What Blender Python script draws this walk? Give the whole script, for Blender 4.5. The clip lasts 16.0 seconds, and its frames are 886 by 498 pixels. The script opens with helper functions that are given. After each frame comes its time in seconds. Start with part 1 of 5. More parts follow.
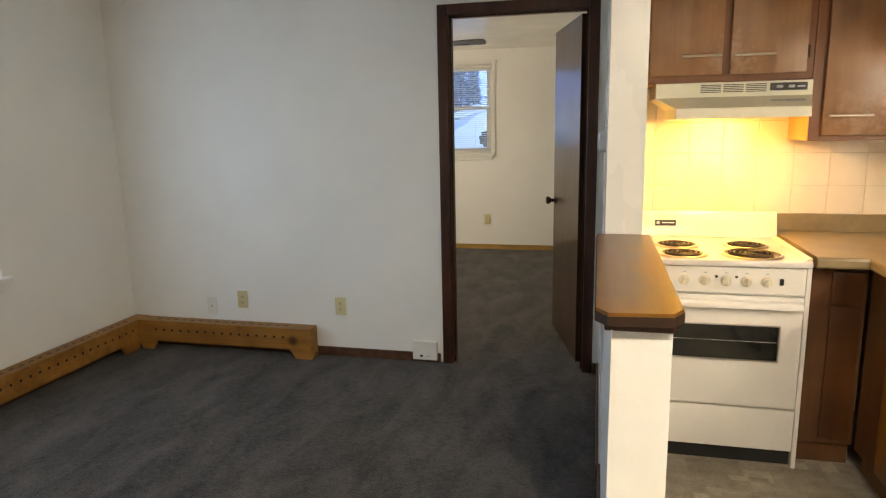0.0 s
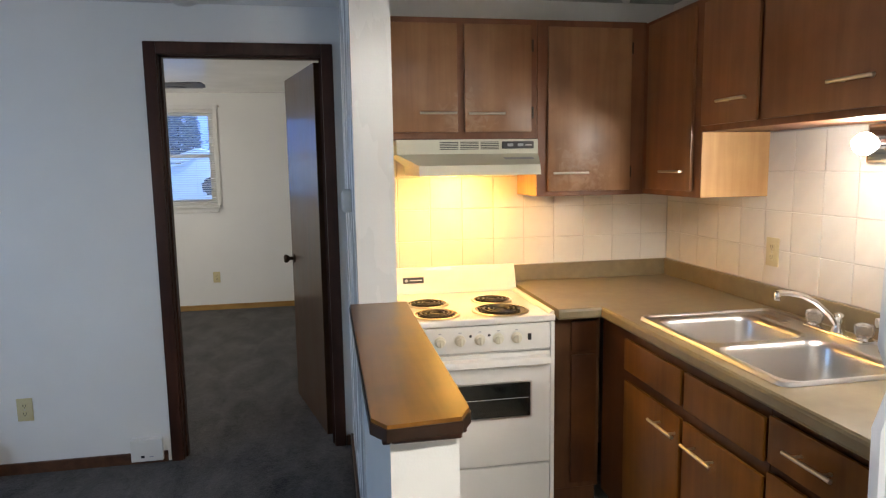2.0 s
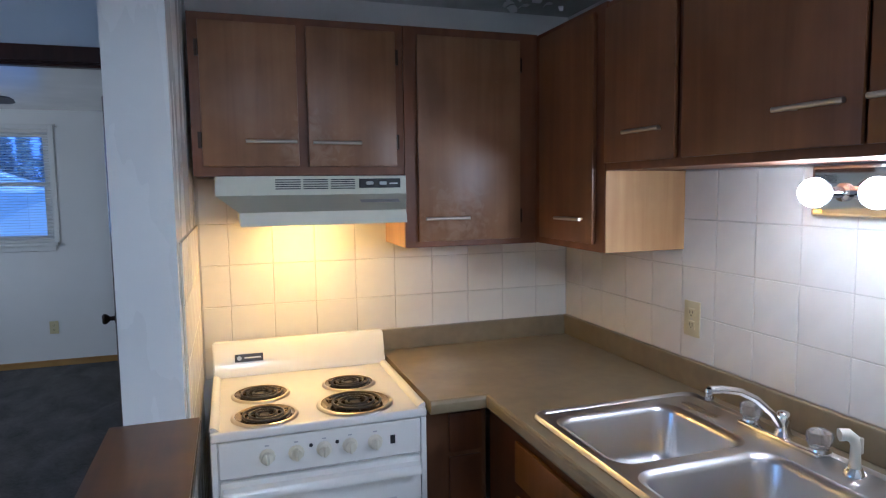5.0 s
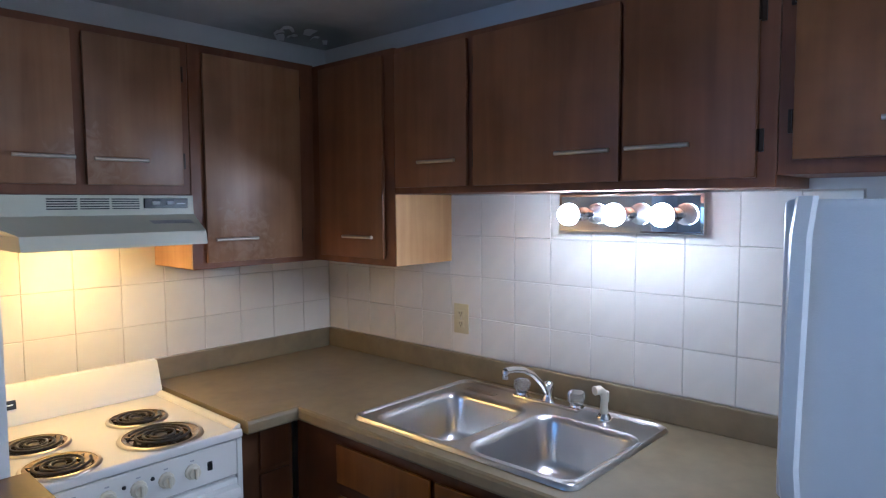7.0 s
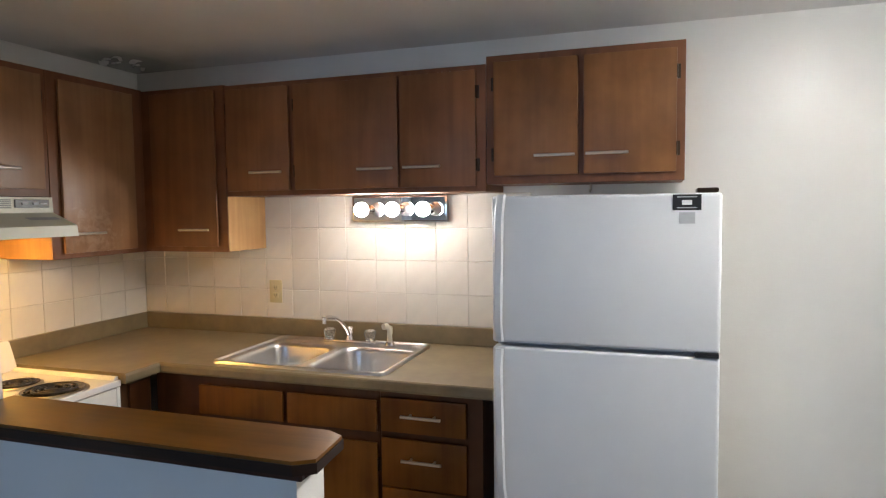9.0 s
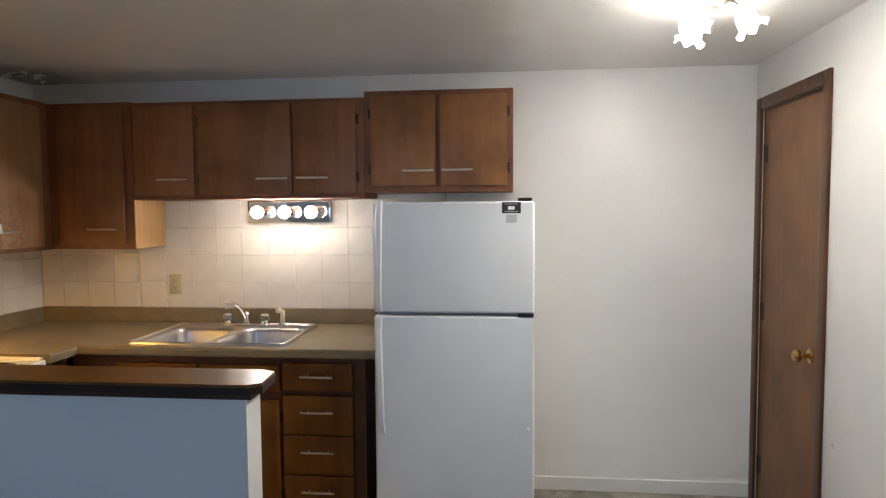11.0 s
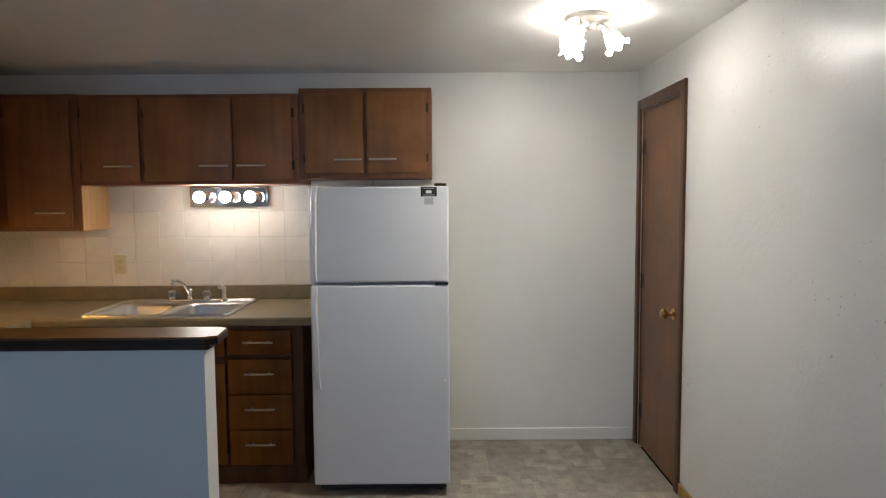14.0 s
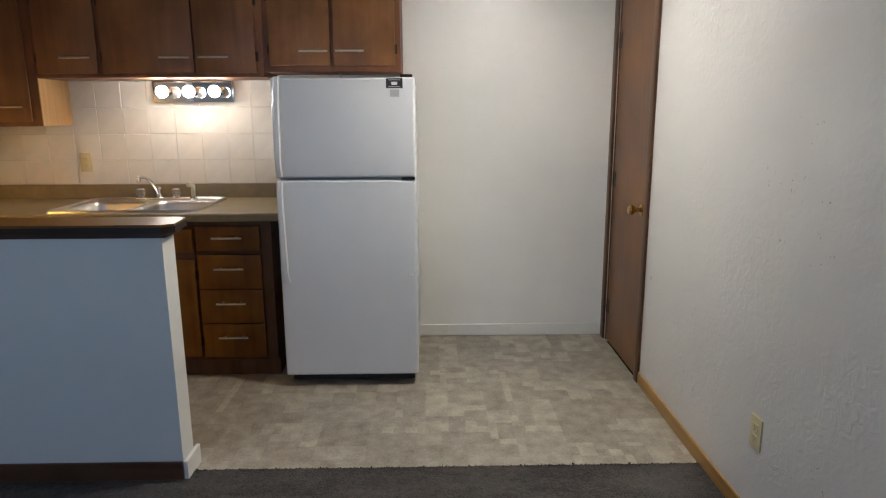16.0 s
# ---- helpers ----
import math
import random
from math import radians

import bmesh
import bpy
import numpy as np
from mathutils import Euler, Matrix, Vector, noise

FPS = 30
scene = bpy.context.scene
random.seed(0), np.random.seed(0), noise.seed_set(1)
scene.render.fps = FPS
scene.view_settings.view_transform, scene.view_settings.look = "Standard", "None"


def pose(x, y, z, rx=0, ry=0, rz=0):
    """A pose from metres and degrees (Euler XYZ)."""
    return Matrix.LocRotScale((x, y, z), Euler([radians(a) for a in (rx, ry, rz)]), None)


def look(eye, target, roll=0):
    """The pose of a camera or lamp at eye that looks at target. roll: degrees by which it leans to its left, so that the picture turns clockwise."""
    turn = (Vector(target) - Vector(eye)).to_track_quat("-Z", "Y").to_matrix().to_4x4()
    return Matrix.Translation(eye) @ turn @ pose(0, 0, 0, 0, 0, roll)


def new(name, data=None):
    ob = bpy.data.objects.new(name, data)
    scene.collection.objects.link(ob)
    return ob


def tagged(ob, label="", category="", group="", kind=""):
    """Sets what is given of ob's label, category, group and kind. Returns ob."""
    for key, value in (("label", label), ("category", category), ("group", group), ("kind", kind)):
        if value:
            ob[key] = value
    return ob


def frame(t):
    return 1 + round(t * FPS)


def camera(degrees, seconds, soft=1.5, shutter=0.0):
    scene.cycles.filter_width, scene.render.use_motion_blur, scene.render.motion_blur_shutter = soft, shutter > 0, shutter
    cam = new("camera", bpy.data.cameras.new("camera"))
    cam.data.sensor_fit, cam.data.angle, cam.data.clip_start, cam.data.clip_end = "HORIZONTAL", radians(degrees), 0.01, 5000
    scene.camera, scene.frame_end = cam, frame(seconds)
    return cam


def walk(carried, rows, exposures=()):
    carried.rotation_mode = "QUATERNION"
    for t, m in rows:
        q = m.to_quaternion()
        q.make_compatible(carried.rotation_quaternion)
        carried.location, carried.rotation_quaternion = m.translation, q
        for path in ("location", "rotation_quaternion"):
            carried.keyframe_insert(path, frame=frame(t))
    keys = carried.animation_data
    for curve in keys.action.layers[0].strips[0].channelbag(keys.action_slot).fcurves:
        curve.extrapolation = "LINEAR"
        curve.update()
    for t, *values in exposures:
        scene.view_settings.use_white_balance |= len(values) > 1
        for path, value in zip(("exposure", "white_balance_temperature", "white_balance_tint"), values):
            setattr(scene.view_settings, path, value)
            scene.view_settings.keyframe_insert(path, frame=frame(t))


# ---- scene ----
cam = camera(69.2, 16.0, soft=1.2)
PATH = [
    (0, (0.054, 0.012, 1.448), (-0.408, 1.922, 1.073), -1.1),
    (0.5, (0.016, 0.102, 1.452), (-0.182, 2.068, 1.141), -1.1),
    (1, (-0.005, 0.215, 1.472), (0.053, 2.195, 1.195), -1.0),
    (1.5, (-0.022, 0.284, 1.481), (0.226, 2.251, 1.216), -0.9),
    (2, (-0.007, 0.319, 1.498), (0.344, 2.271, 1.244), -0.9),
    (2.5, (0.036, 0.39, 1.51), (0.446, 2.332, 1.265), -1.0),
    (3, (0.087, 0.548, 1.515), (0.558, 2.478, 1.281), -0.9),
    (5.5, (0.357, 1.004, 1.58), (1.118, 2.846, 1.415), -0.6),
    (6, (0.233, 1.085, 1.583), (1.274, 2.785, 1.422), -0.3),
    (6.5, (0.071, 1.04, 1.567), (1.343, 2.577, 1.429), -0.4),
    (7, (-0.126, 0.995, 1.586), (1.351, 2.336, 1.443), -0.3),
    (7.5, (-0.347, 0.948, 1.555), (1.313, 2.056, 1.429), -0.7),
    (8, (-0.583, 0.879, 1.556), (1.201, 1.775, 1.43), -0.8),
    (10.5, (-1.652, 0.693, 1.556), (0.314, 1.034, 1.429), -0.5),
    (11, (-1.767, 0.69, 1.555), (0.219, 0.893, 1.433), -0.4),
    (11.5, (-1.896, 0.661, 1.558), (0.097, 0.801, 1.457), -0.4),
    (12, (-2.029, 0.62, 1.547), (-0.035, 0.738, 1.456), -0.5),
    (12.5, (-2.139, 0.628, 1.546), (-0.144, 0.723, 1.453), -0.4),
    (13, (-2.196, 0.646, 1.535), (-0.198, 0.692, 1.443), -0.4),
    (13.5, (-2.203, 0.642, 1.527), (-0.206, 0.653, 1.42), -0.4),
    (14, (-2.221, 0.625, 1.515), (-0.227, 0.615, 1.366), -0.4),
    (14.5, (-2.226, 0.614, 1.494), (-0.238, 0.585, 1.275), -0.3),
    (15, (-2.243, 0.6, 1.47), (-0.263, 0.562, 1.189), -0.3),
    (15.5, (-2.257, 0.58, 1.45), (-0.289, 0.535, 1.097), -0.3),
    (16, (-2.223, 0.501, 1.424), (-0.267, 0.468, 1.007), -0.3),
]
EXPOSURES = [(0, 3.28, 8700, 10), (0.8, 3.16, 8100, 10), (1.5, 3.08, 7100, 10), (2.2, 3.0, 6500, 10), (3.0, 2.62, 5900, 10), (5.5, 2.25, 4700, 10), (7.0, 2.2, 4650, 10), (8.2, 2.55, 6000, 10),
             (10.5, 2.5, 6600, 10), (12.5, 2.2, 6700, 10), (14.0, 2.12, 6700, 10), (16.0, 2.28, 6700, 10)]
walk(cam, [(t, look(eye, target, roll)) for t, eye, target, roll in PATH], EXPOSURES)

# ---- light ----
world = bpy.data.worlds.new("dusk_sky")
scene.world = world
world.use_nodes = True
_wt = world.node_tree
_sky = _wt.nodes.new("ShaderNodeTexSky")
_sky.sky_type, _sky.sun_disc = "NISHITA", False
_sky.sun_elevation, _sky.sun_rotation = radians(8.0), radians(90)
_bg = _wt.nodes["Background"]
_blue = _wt.nodes.new("ShaderNodeMixRGB")
_blue.blend_type, _blue.inputs[0].default_value = "MULTIPLY", 1.0
_blue.inputs[2].default_value = (0.35, 0.58, 1.0, 1)
_wt.links.new(_sky.outputs[0], _blue.inputs[1])
_wt.links.new(_blue.outputs[0], _bg.inputs[0])
_bg.inputs[1].default_value = 0.10


def lamp(name, kind, m, watts, colour, size=0.05, size_y=None):
    data = bpy.data.lights.new(name, kind)
    data.energy, data.color = watts, colour
    if kind == "AREA":
        data.shape, data.size, data.size_y = "RECTANGLE", size, size_y or size
    else:
        data.shadow_soft_size = size
    ob = new(name, data)
    ob.matrix_world = m
    return ob


BULB_BAR, BULB_CEIL, HOOD_W, SHADE_GLOW = 26.0, 6.0, 0.23, 7.2
sun_data = bpy.data.lights.new("sun", "SUN")
sun_data.energy, sun_data.angle, sun_data.color = 1.6, radians(15), (0.40, 0.60, 1.0)
new("sun", sun_data).matrix_world = look((20, 0, 2.8), (0, 0, 0))
lamp("window_daylight_west", "AREA", look((-3.10, 1.96, 1.38), (0, 1.96, 1.2)), 2.0, (0.42, 0.62, 1.0), 1.5, 1.05)
# warm fill added on the bedroom's unseen west side to brighten its walls
lamp("bedroom_west_fill", "AREA", look((-3.10, 5.7, 1.6), (0, 5.7, 1.3)), 3.8, (1.0, 0.95, 0.87), 1.2, 1.0)

# ---- materials ----
def nodes(name):
    m = bpy.data.materials.new(name)
    m.use_nodes = True
    return m, m.node_tree.nodes, m.node_tree.links, m.node_tree.nodes["Principled BSDF"]


def coords(nt, scale=(1, 1, 1), rot=(0, 0, 0)):
    tc = nt.new("ShaderNodeTexCoord")
    mp = nt.new("ShaderNodeMapping")
    mp.inputs["Scale"].default_value = scale
    mp.inputs["Rotation"].default_value = rot
    return tc, mp


def surface(name, colour, rough=0.5, metal=0.0, vary=0.12, scale=6.0, fine=80.0, bump=0.1, bump_dist=0.002, stretch=(1, 1, 1), second=None,
            rough_vary=0.1, spec=0.5, coat=0.0, random_tint=0.0, contrast=(0.3, 0.7)):
    """A painted, plastic, stone or metal surface with broad stains, fine grain and fine relief."""
    m, nt, lk, p = nodes(name)
    tc, mp = coords(nt, stretch)
    lk.new(tc.outputs["Object"], mp.inputs[0])
    broad = nt.new("ShaderNodeTexNoise")
    broad.inputs["Scale"].default_value, broad.inputs["Detail"].default_value = scale, 5
    grain = nt.new("ShaderNodeTexNoise")
    grain.inputs["Scale"].default_value, grain.inputs["Detail"].default_value = fine, 3
    for n in (broad, grain):
        lk.new(mp.outputs[0], n.inputs["Vector"])
    ramp = nt.new("ShaderNodeValToRGB")
    c2 = second or tuple(c * (1 - vary) for c in colour)
    ramp.color_ramp.elements[0].position, ramp.color_ramp.elements[1].position = contrast
    ramp.color_ramp.elements[0].color, ramp.color_ramp.elements[1].color = (*c2, 1), (*colour, 1)
    add = nt.new("ShaderNodeMath")
    add.operation = "MULTIPLY_ADD"
    add.inputs[1].default_value = 0.35
    lk.new(grain.outputs["Fac"], add.inputs[0])
    sub = nt.new("ShaderNodeMath")
    sub.operation = "MULTIPLY_ADD"
    sub.inputs[1].default_value, sub.inputs[2].default_value = 0.8, -0.075
    lk.new(broad.outputs["Fac"], sub.inputs[0])
    lk.new(sub.outputs[0], add.inputs[2])
    lk.new(add.outputs[0], ramp.inputs["Fac"])
    col = ramp.outputs["Color"]
    if random_tint:
        info, hsv, mul = nt.new("ShaderNodeObjectInfo"), nt.new("ShaderNodeHueSaturation"), nt.new("ShaderNodeMapRange")
        mul.inputs["To Min"].default_value, mul.inputs["To Max"].default_value = 1 - random_tint, 1 + random_tint
        lk.new(info.outputs["Random"], mul.inputs["Value"])
        lk.new(mul.outputs[0], hsv.inputs["Value"])
        lk.new(col, hsv.inputs["Color"])
        col = hsv.outputs["Color"]
    lk.new(col, p.inputs["Base Color"])
    rr = nt.new("ShaderNodeMapRange")
    rr.inputs["To Min"].default_value, rr.inputs["To Max"].default_value = max(0.02, rough - rough_vary), min(1, rough + rough_vary)
    lk.new(broad.outputs["Fac"], rr.inputs["Value"])
    lk.new(rr.outputs[0], p.inputs["Roughness"])
    p.inputs["Metallic"].default_value, p.inputs["Specular IOR Level"].default_value, p.inputs["Coat Weight"].default_value = metal, spec, coat
    if bump:
        b = nt.new("ShaderNodeBump")
        b.inputs["Strength"].default_value, b.inputs["Distance"].default_value = bump, bump_dist
        lk.new(grain.outputs["Fac"], b.inputs["Height"])
        lk.new(b.outputs[0], p.inputs["Normal"])
    return m


def wood(name, dark, light, grain_axis="z", rough=0.4, coat=0.15, knots=False, blotch=0.5, wear=None):
    """Stained timber: long fine grain along one axis, slow blotches of stain, faint pores."""
    m, nt, lk, p = nodes(name)
    st = {"x": (1.2, 22, 22), "y": (22, 1.2, 22), "z": (22, 22, 1.2)}[grain_axis]
    tc, mp = coords(nt, st)
    lk.new(tc.outputs["Object"], mp.inputs[0])
    g1, g2, bl = (nt.new("ShaderNodeTexNoise") for _ in range(3))
    g1.inputs["Scale"].default_value, g1.inputs["Detail"].default_value, g1.inputs["Distortion"].default_value = 1.0, 6, 0.6
    g2.inputs["Scale"].default_value, g2.inputs["Detail"].default_value = 7.0, 3
    bl.inputs["Scale"].default_value, bl.inputs["Detail"].default_value = 4.5, 4
    lk.new(mp.outputs[0], g1.inputs["Vector"])
    lk.new(mp.outputs[0], g2.inputs["Vector"])
    lk.new(tc.outputs["Object"], bl.inputs["Vector"])
    mix = nt.new("ShaderNodeMath")
    mix.operation = "MULTIPLY_ADD"
    mix.inputs[1].default_value = blotch
    lk.new(bl.outputs["Fac"], mix.inputs[0])
    half = nt.new("ShaderNodeMath")
    half.operation = "MULTIPLY"
    half.inputs[1].default_value = 1 - blotch
    lk.new(g1.outputs["Fac"], half.inputs[0])
    lk.new(half.outputs[0], mix.inputs[2])
    ramp = nt.new("ShaderNodeValToRGB")
    ramp.color_ramp.elements[0].position, ramp.color_ramp.elements[1].position = 0.37, 0.63
    ramp.color_ramp.elements[0].color, ramp.color_ramp.elements[1].color = (*dark, 1), (*light, 1)
    p.inputs["Specular IOR Level"].default_value = 0.32
    lk.new(mix.outputs[0], ramp.inputs["Fac"])
    col = ramp.outputs["Color"]
    if knots:
        vor = nt.new("ShaderNodeTexVoronoi")
        vor.inputs["Scale"].default_value = 3.1
        lk.new(tc.outputs["Object"], vor.inputs["Vector"])
        kr = nt.new("ShaderNodeValToRGB")
        kr.color_ramp.elements[0].position, kr.color_ramp.elements[1].position = 0.05, 0.13
        kr.color_ramp.elements[0].color, kr.color_ramp.elements[1].color = (0.25, 0.2, 0.2, 1), (1, 1, 1, 1)
        lk.new(vor.outputs["Distance"], kr.inputs["Fac"])
        mu = nt.new("ShaderNodeMixRGB")
        mu.blend_type, mu.inputs["Fac"].default_value = "MULTIPLY", 1
        lk.new(col, mu.inputs[1])
        lk.new(kr.outputs["Color"], mu.inputs[2])
        col = mu.outputs["Color"]
    if wear:
        # varnish rubbed dull and pale round a handle, with ragged spots
        gap, spot, near, rag, cut, pale = (nt.new("ShaderNode" + k) for k in ("VectorMath", "TexNoise", "MapRange", "Math", "MapRange", "MixRGB"))
        gap.operation, gap.inputs[1].default_value = "DISTANCE", wear[0]
        lk.new(tc.outputs["Object"], gap.inputs[0])
        spot.inputs["Scale"].default_value, spot.inputs["Detail"].default_value, spot.inputs["Distortion"].default_value = 21.0, 4.0, 1.2
        lk.new(tc.outputs["Object"], spot.inputs["Vector"])
        near.inputs["From Min"].default_value, near.inputs["From Max"].default_value = 0.02, wear[1]
        near.inputs["To Min"].default_value, near.inputs["To Max"].default_value = 0.30, -0.12
        lk.new(gap.outputs["Value"], near.inputs["Value"])
        rag.operation = "ADD"
        lk.new(spot.outputs["Fac"], rag.inputs[0])
        lk.new(near.outputs[0], rag.inputs[1])
        cut.inputs["From Min"].default_value, cut.inputs["From Max"].default_value = 0.56, 0.86
        cut.inputs["To Max"].default_value = 0.34
        lk.new(rag.outputs[0], cut.inputs["Value"])
        lk.new(cut.outputs[0], pale.inputs[0])
        lk.new(col, pale.inputs[1])
        pale.inputs[2].default_value = (0.52, 0.36, 0.25, 1)
        col = pale.outputs[0]
    lk.new(col, p.inputs["Base Color"])
    rr = nt.new("ShaderNodeMapRange")
    rr.inputs["To Min"].default_value, rr.inputs["To Max"].default_value = rough - 0.07, rough + 0.12
    lk.new(bl.outputs["Fac"], rr.inputs["Value"])
    lk.new(rr.outputs[0], p.inputs["Roughness"])
    p.inputs["Coat Weight"].default_value, p.inputs["Coat Roughness"].default_value = coat, 0.35
    b = nt.new("ShaderNodeBump")
    b.inputs["Strength"].default_value, b.inputs["Distance"].default_value = 0.12, 0.001
    lk.new(g2.outputs["Fac"], b.inputs["Height"])
    lk.new(b.outputs[0], p.inputs["Normal"])
    return m


def wall_paint(name, colour, rough, blob=26.0, relief=0.25, coat=0.0, gouges=0.0, stain=None, streak=1.0, trowel=0.0):
    """Rolled wall paint over uneven plaster: orange peel, trowel waves and faint scuffs."""
    m, nt, lk, p = nodes(name)
    tc = nt.new("ShaderNodeTexCoord")
    peel, wave, scuff = (nt.new("ShaderNodeTexNoise") for _ in range(3))
    for n, s, d in ((peel, blob * 7, 2), (wave, blob * 0.35, 4), (scuff, 1.3, 6)):
        n.inputs["Scale"].default_value, n.inputs["Detail"].default_value = s, d
        lk.new(tc.outputs["Object"], n.inputs["Vector"])
    if streak != 1.0:
        drawn = nt.new("ShaderNodeMapping")
        drawn.inputs["Scale"].default_value = (1, 1, streak)
        lk.new(tc.outputs["Object"], drawn.inputs[0])
        lk.new(drawn.outputs[0], wave.inputs["Vector"])
    ramp = nt.new("ShaderNodeValToRGB")
    ramp.color_ramp.elements[0].position, ramp.color_ramp.elements[1].position = 0.28, 0.62
    ramp.color_ramp.elements[0].color, ramp.color_ramp.elements[1].color = (*(c * 0.93 for c in colour), 1), (*colour, 1)
    lk.new(scuff.outputs["Fac"], ramp.inputs["Fac"])
    col = ramp.outputs["Color"]
    rr = nt.new("ShaderNodeMapRange")
    rr.inputs["To Min"].default_value, rr.inputs["To Max"].default_value = rough - 0.08, rough + 0.1
    lk.new(wave.outputs["Fac"], rr.inputs["Value"])
    lk.new(rr.outputs[0], p.inputs["Roughness"])
    hs = nt.new("ShaderNodeMath")
    hs.operation = "MULTIPLY_ADD"
    hs.inputs[1].default_value = 3.0
    lk.new(wave.outputs["Fac"], hs.inputs[0])
    lk.new(peel.outputs["Fac"], hs.inputs[2])
    height = hs.outputs[0]
    if trowel:
        # lumpy skim coat, in patches
        lump, patch, pr, mul, tadd = nt.new("ShaderNodeTexNoise"), nt.new("ShaderNodeTexNoise"), nt.new("ShaderNodeMapRange"), nt.new("ShaderNodeMath"), nt.new("ShaderNodeMath")
        lump.inputs["Scale"].default_value, lump.inputs["Detail"].default_value, lump.inputs["Distortion"].default_value = 24.0, 3.5, 1.4
        patch.inputs["Scale"].default_value, patch.inputs["Detail"].default_value = 2.2, 3.0
        for n in (lump, patch):
            lk.new(tc.outputs["Object"], n.inputs["Vector"])
        pr.inputs["From Min"].default_value, pr.inputs["From Max"].default_value = 0.42, 0.62
        pr.inputs["To Min"].default_value = 0.25
        lk.new(patch.outputs["Fac"], pr.inputs["Value"])
        mul.operation = "MULTIPLY"
        lk.new(lump.outputs["Fac"], mul.inputs[0])
        lk.new(pr.outputs[0], mul.inputs[1])
        tadd.operation, tadd.inputs[1].default_value = "MULTIPLY_ADD", trowel
        lk.new(mul.outputs[0], tadd.inputs[0])
        lk.new(height, tadd.inputs[2])
        height = tadd.outputs[0]
    if gouges:
        dent, dr, da = nt.new("ShaderNodeTexNoise"), nt.new("ShaderNodeMapRange"), nt.new("ShaderNodeMath")
        dent.inputs["Scale"].default_value, dent.inputs["Detail"].default_value, dent.inputs["Distortion"].default_value = 30.0, 2.5, 2.2
        lk.new(tc.outputs["Object"], dent.inputs["Vector"])
        dr.inputs["From Min"].default_value, dr.inputs["From Max"].default_value = 0.695, 0.72
        mark = nt.new("ShaderNodeMixRGB")
        mark.blend_type = "MULTIPLY"
        mark.inputs[2].default_value = (0.58, 0.54, 0.49, 1)
        scar, where = nt.new("ShaderNodeMath"), nt.new("ShaderNodeTexNoise")
        where.inputs["Scale"].default_value = 1.7
        lk.new(tc.outputs["Object"], where.inputs["Vector"])
        few = nt.new("ShaderNodeMapRange")
        few.inputs["From Min"].default_value, few.inputs["From Max"].default_value = 0.50, 0.60
        lk.new(where.outputs["Fac"], few.inputs["Value"])
        scar.operation = "MULTIPLY"
        lk.new(dr.outputs[0], scar.inputs[0])
        lk.new(few.outputs[0], scar.inputs[1])
        lk.new(scar.outputs[0], mark.inputs[0])
        lk.new(col, mark.inputs[1])
        col = mark.outputs[0]
        lk.new(dent.outputs["Fac"], dr.inputs["Value"])
        da.operation = "MULTIPLY_ADD"
        da.inputs[1].default_value = -gouges
        lk.new(scar.outputs[0], da.inputs[0])
        lk.new(height, da.inputs[2])
        height = da.outputs[0]
    if stain:
        gap, sm, edge, damp = nt.new("ShaderNodeVectorMath"), nt.new("ShaderNodeMath"), nt.new("ShaderNodeMapRange"), nt.new("ShaderNodeMixRGB")
        gap.operation, gap.inputs[1].default_value = "DISTANCE", stain
        lk.new(tc.outputs["Object"], gap.inputs[0])
        sm.operation, sm.inputs[1].default_value = "MULTIPLY_ADD", 0.55
        lk.new(wave.outputs["Fac"], sm.inputs[0])
        lk.new(gap.outputs["Value"], sm.inputs[2])
        edge.inputs["From Min"].default_value, edge.inputs["From Max"].default_value = 0.40, 0.66
        edge.inputs["To Min"].default_value, edge.inputs["To Max"].default_value = 0.75, 0.0
        lk.new(sm.outputs[0], edge.inputs["Value"])
        damp.blend_type = "MULTIPLY"
        damp.inputs[2].default_value = (0.42, 0.47, 0.44, 1)
        lk.new(edge.outputs[0], damp.inputs[0])
        lk.new(col, damp.inputs[1])
        col = damp.outputs[0]
    lk.new(col, p.inputs["Base Color"])
    b = nt.new("ShaderNodeBump")
    b.inputs["Strength"].default_value, b.inputs["Distance"].default_value = relief, 0.0025
    lk.new(height, b.inputs["Height"])
    lk.new(b.outputs[0], p.inputs["Normal"])
    p.inputs["Coat Weight"].default_value, p.inputs["Coat Roughness"].default_value = coat, 0.16
    lk.new(b.outputs[0], p.inputs["Coat Normal"])
    return m


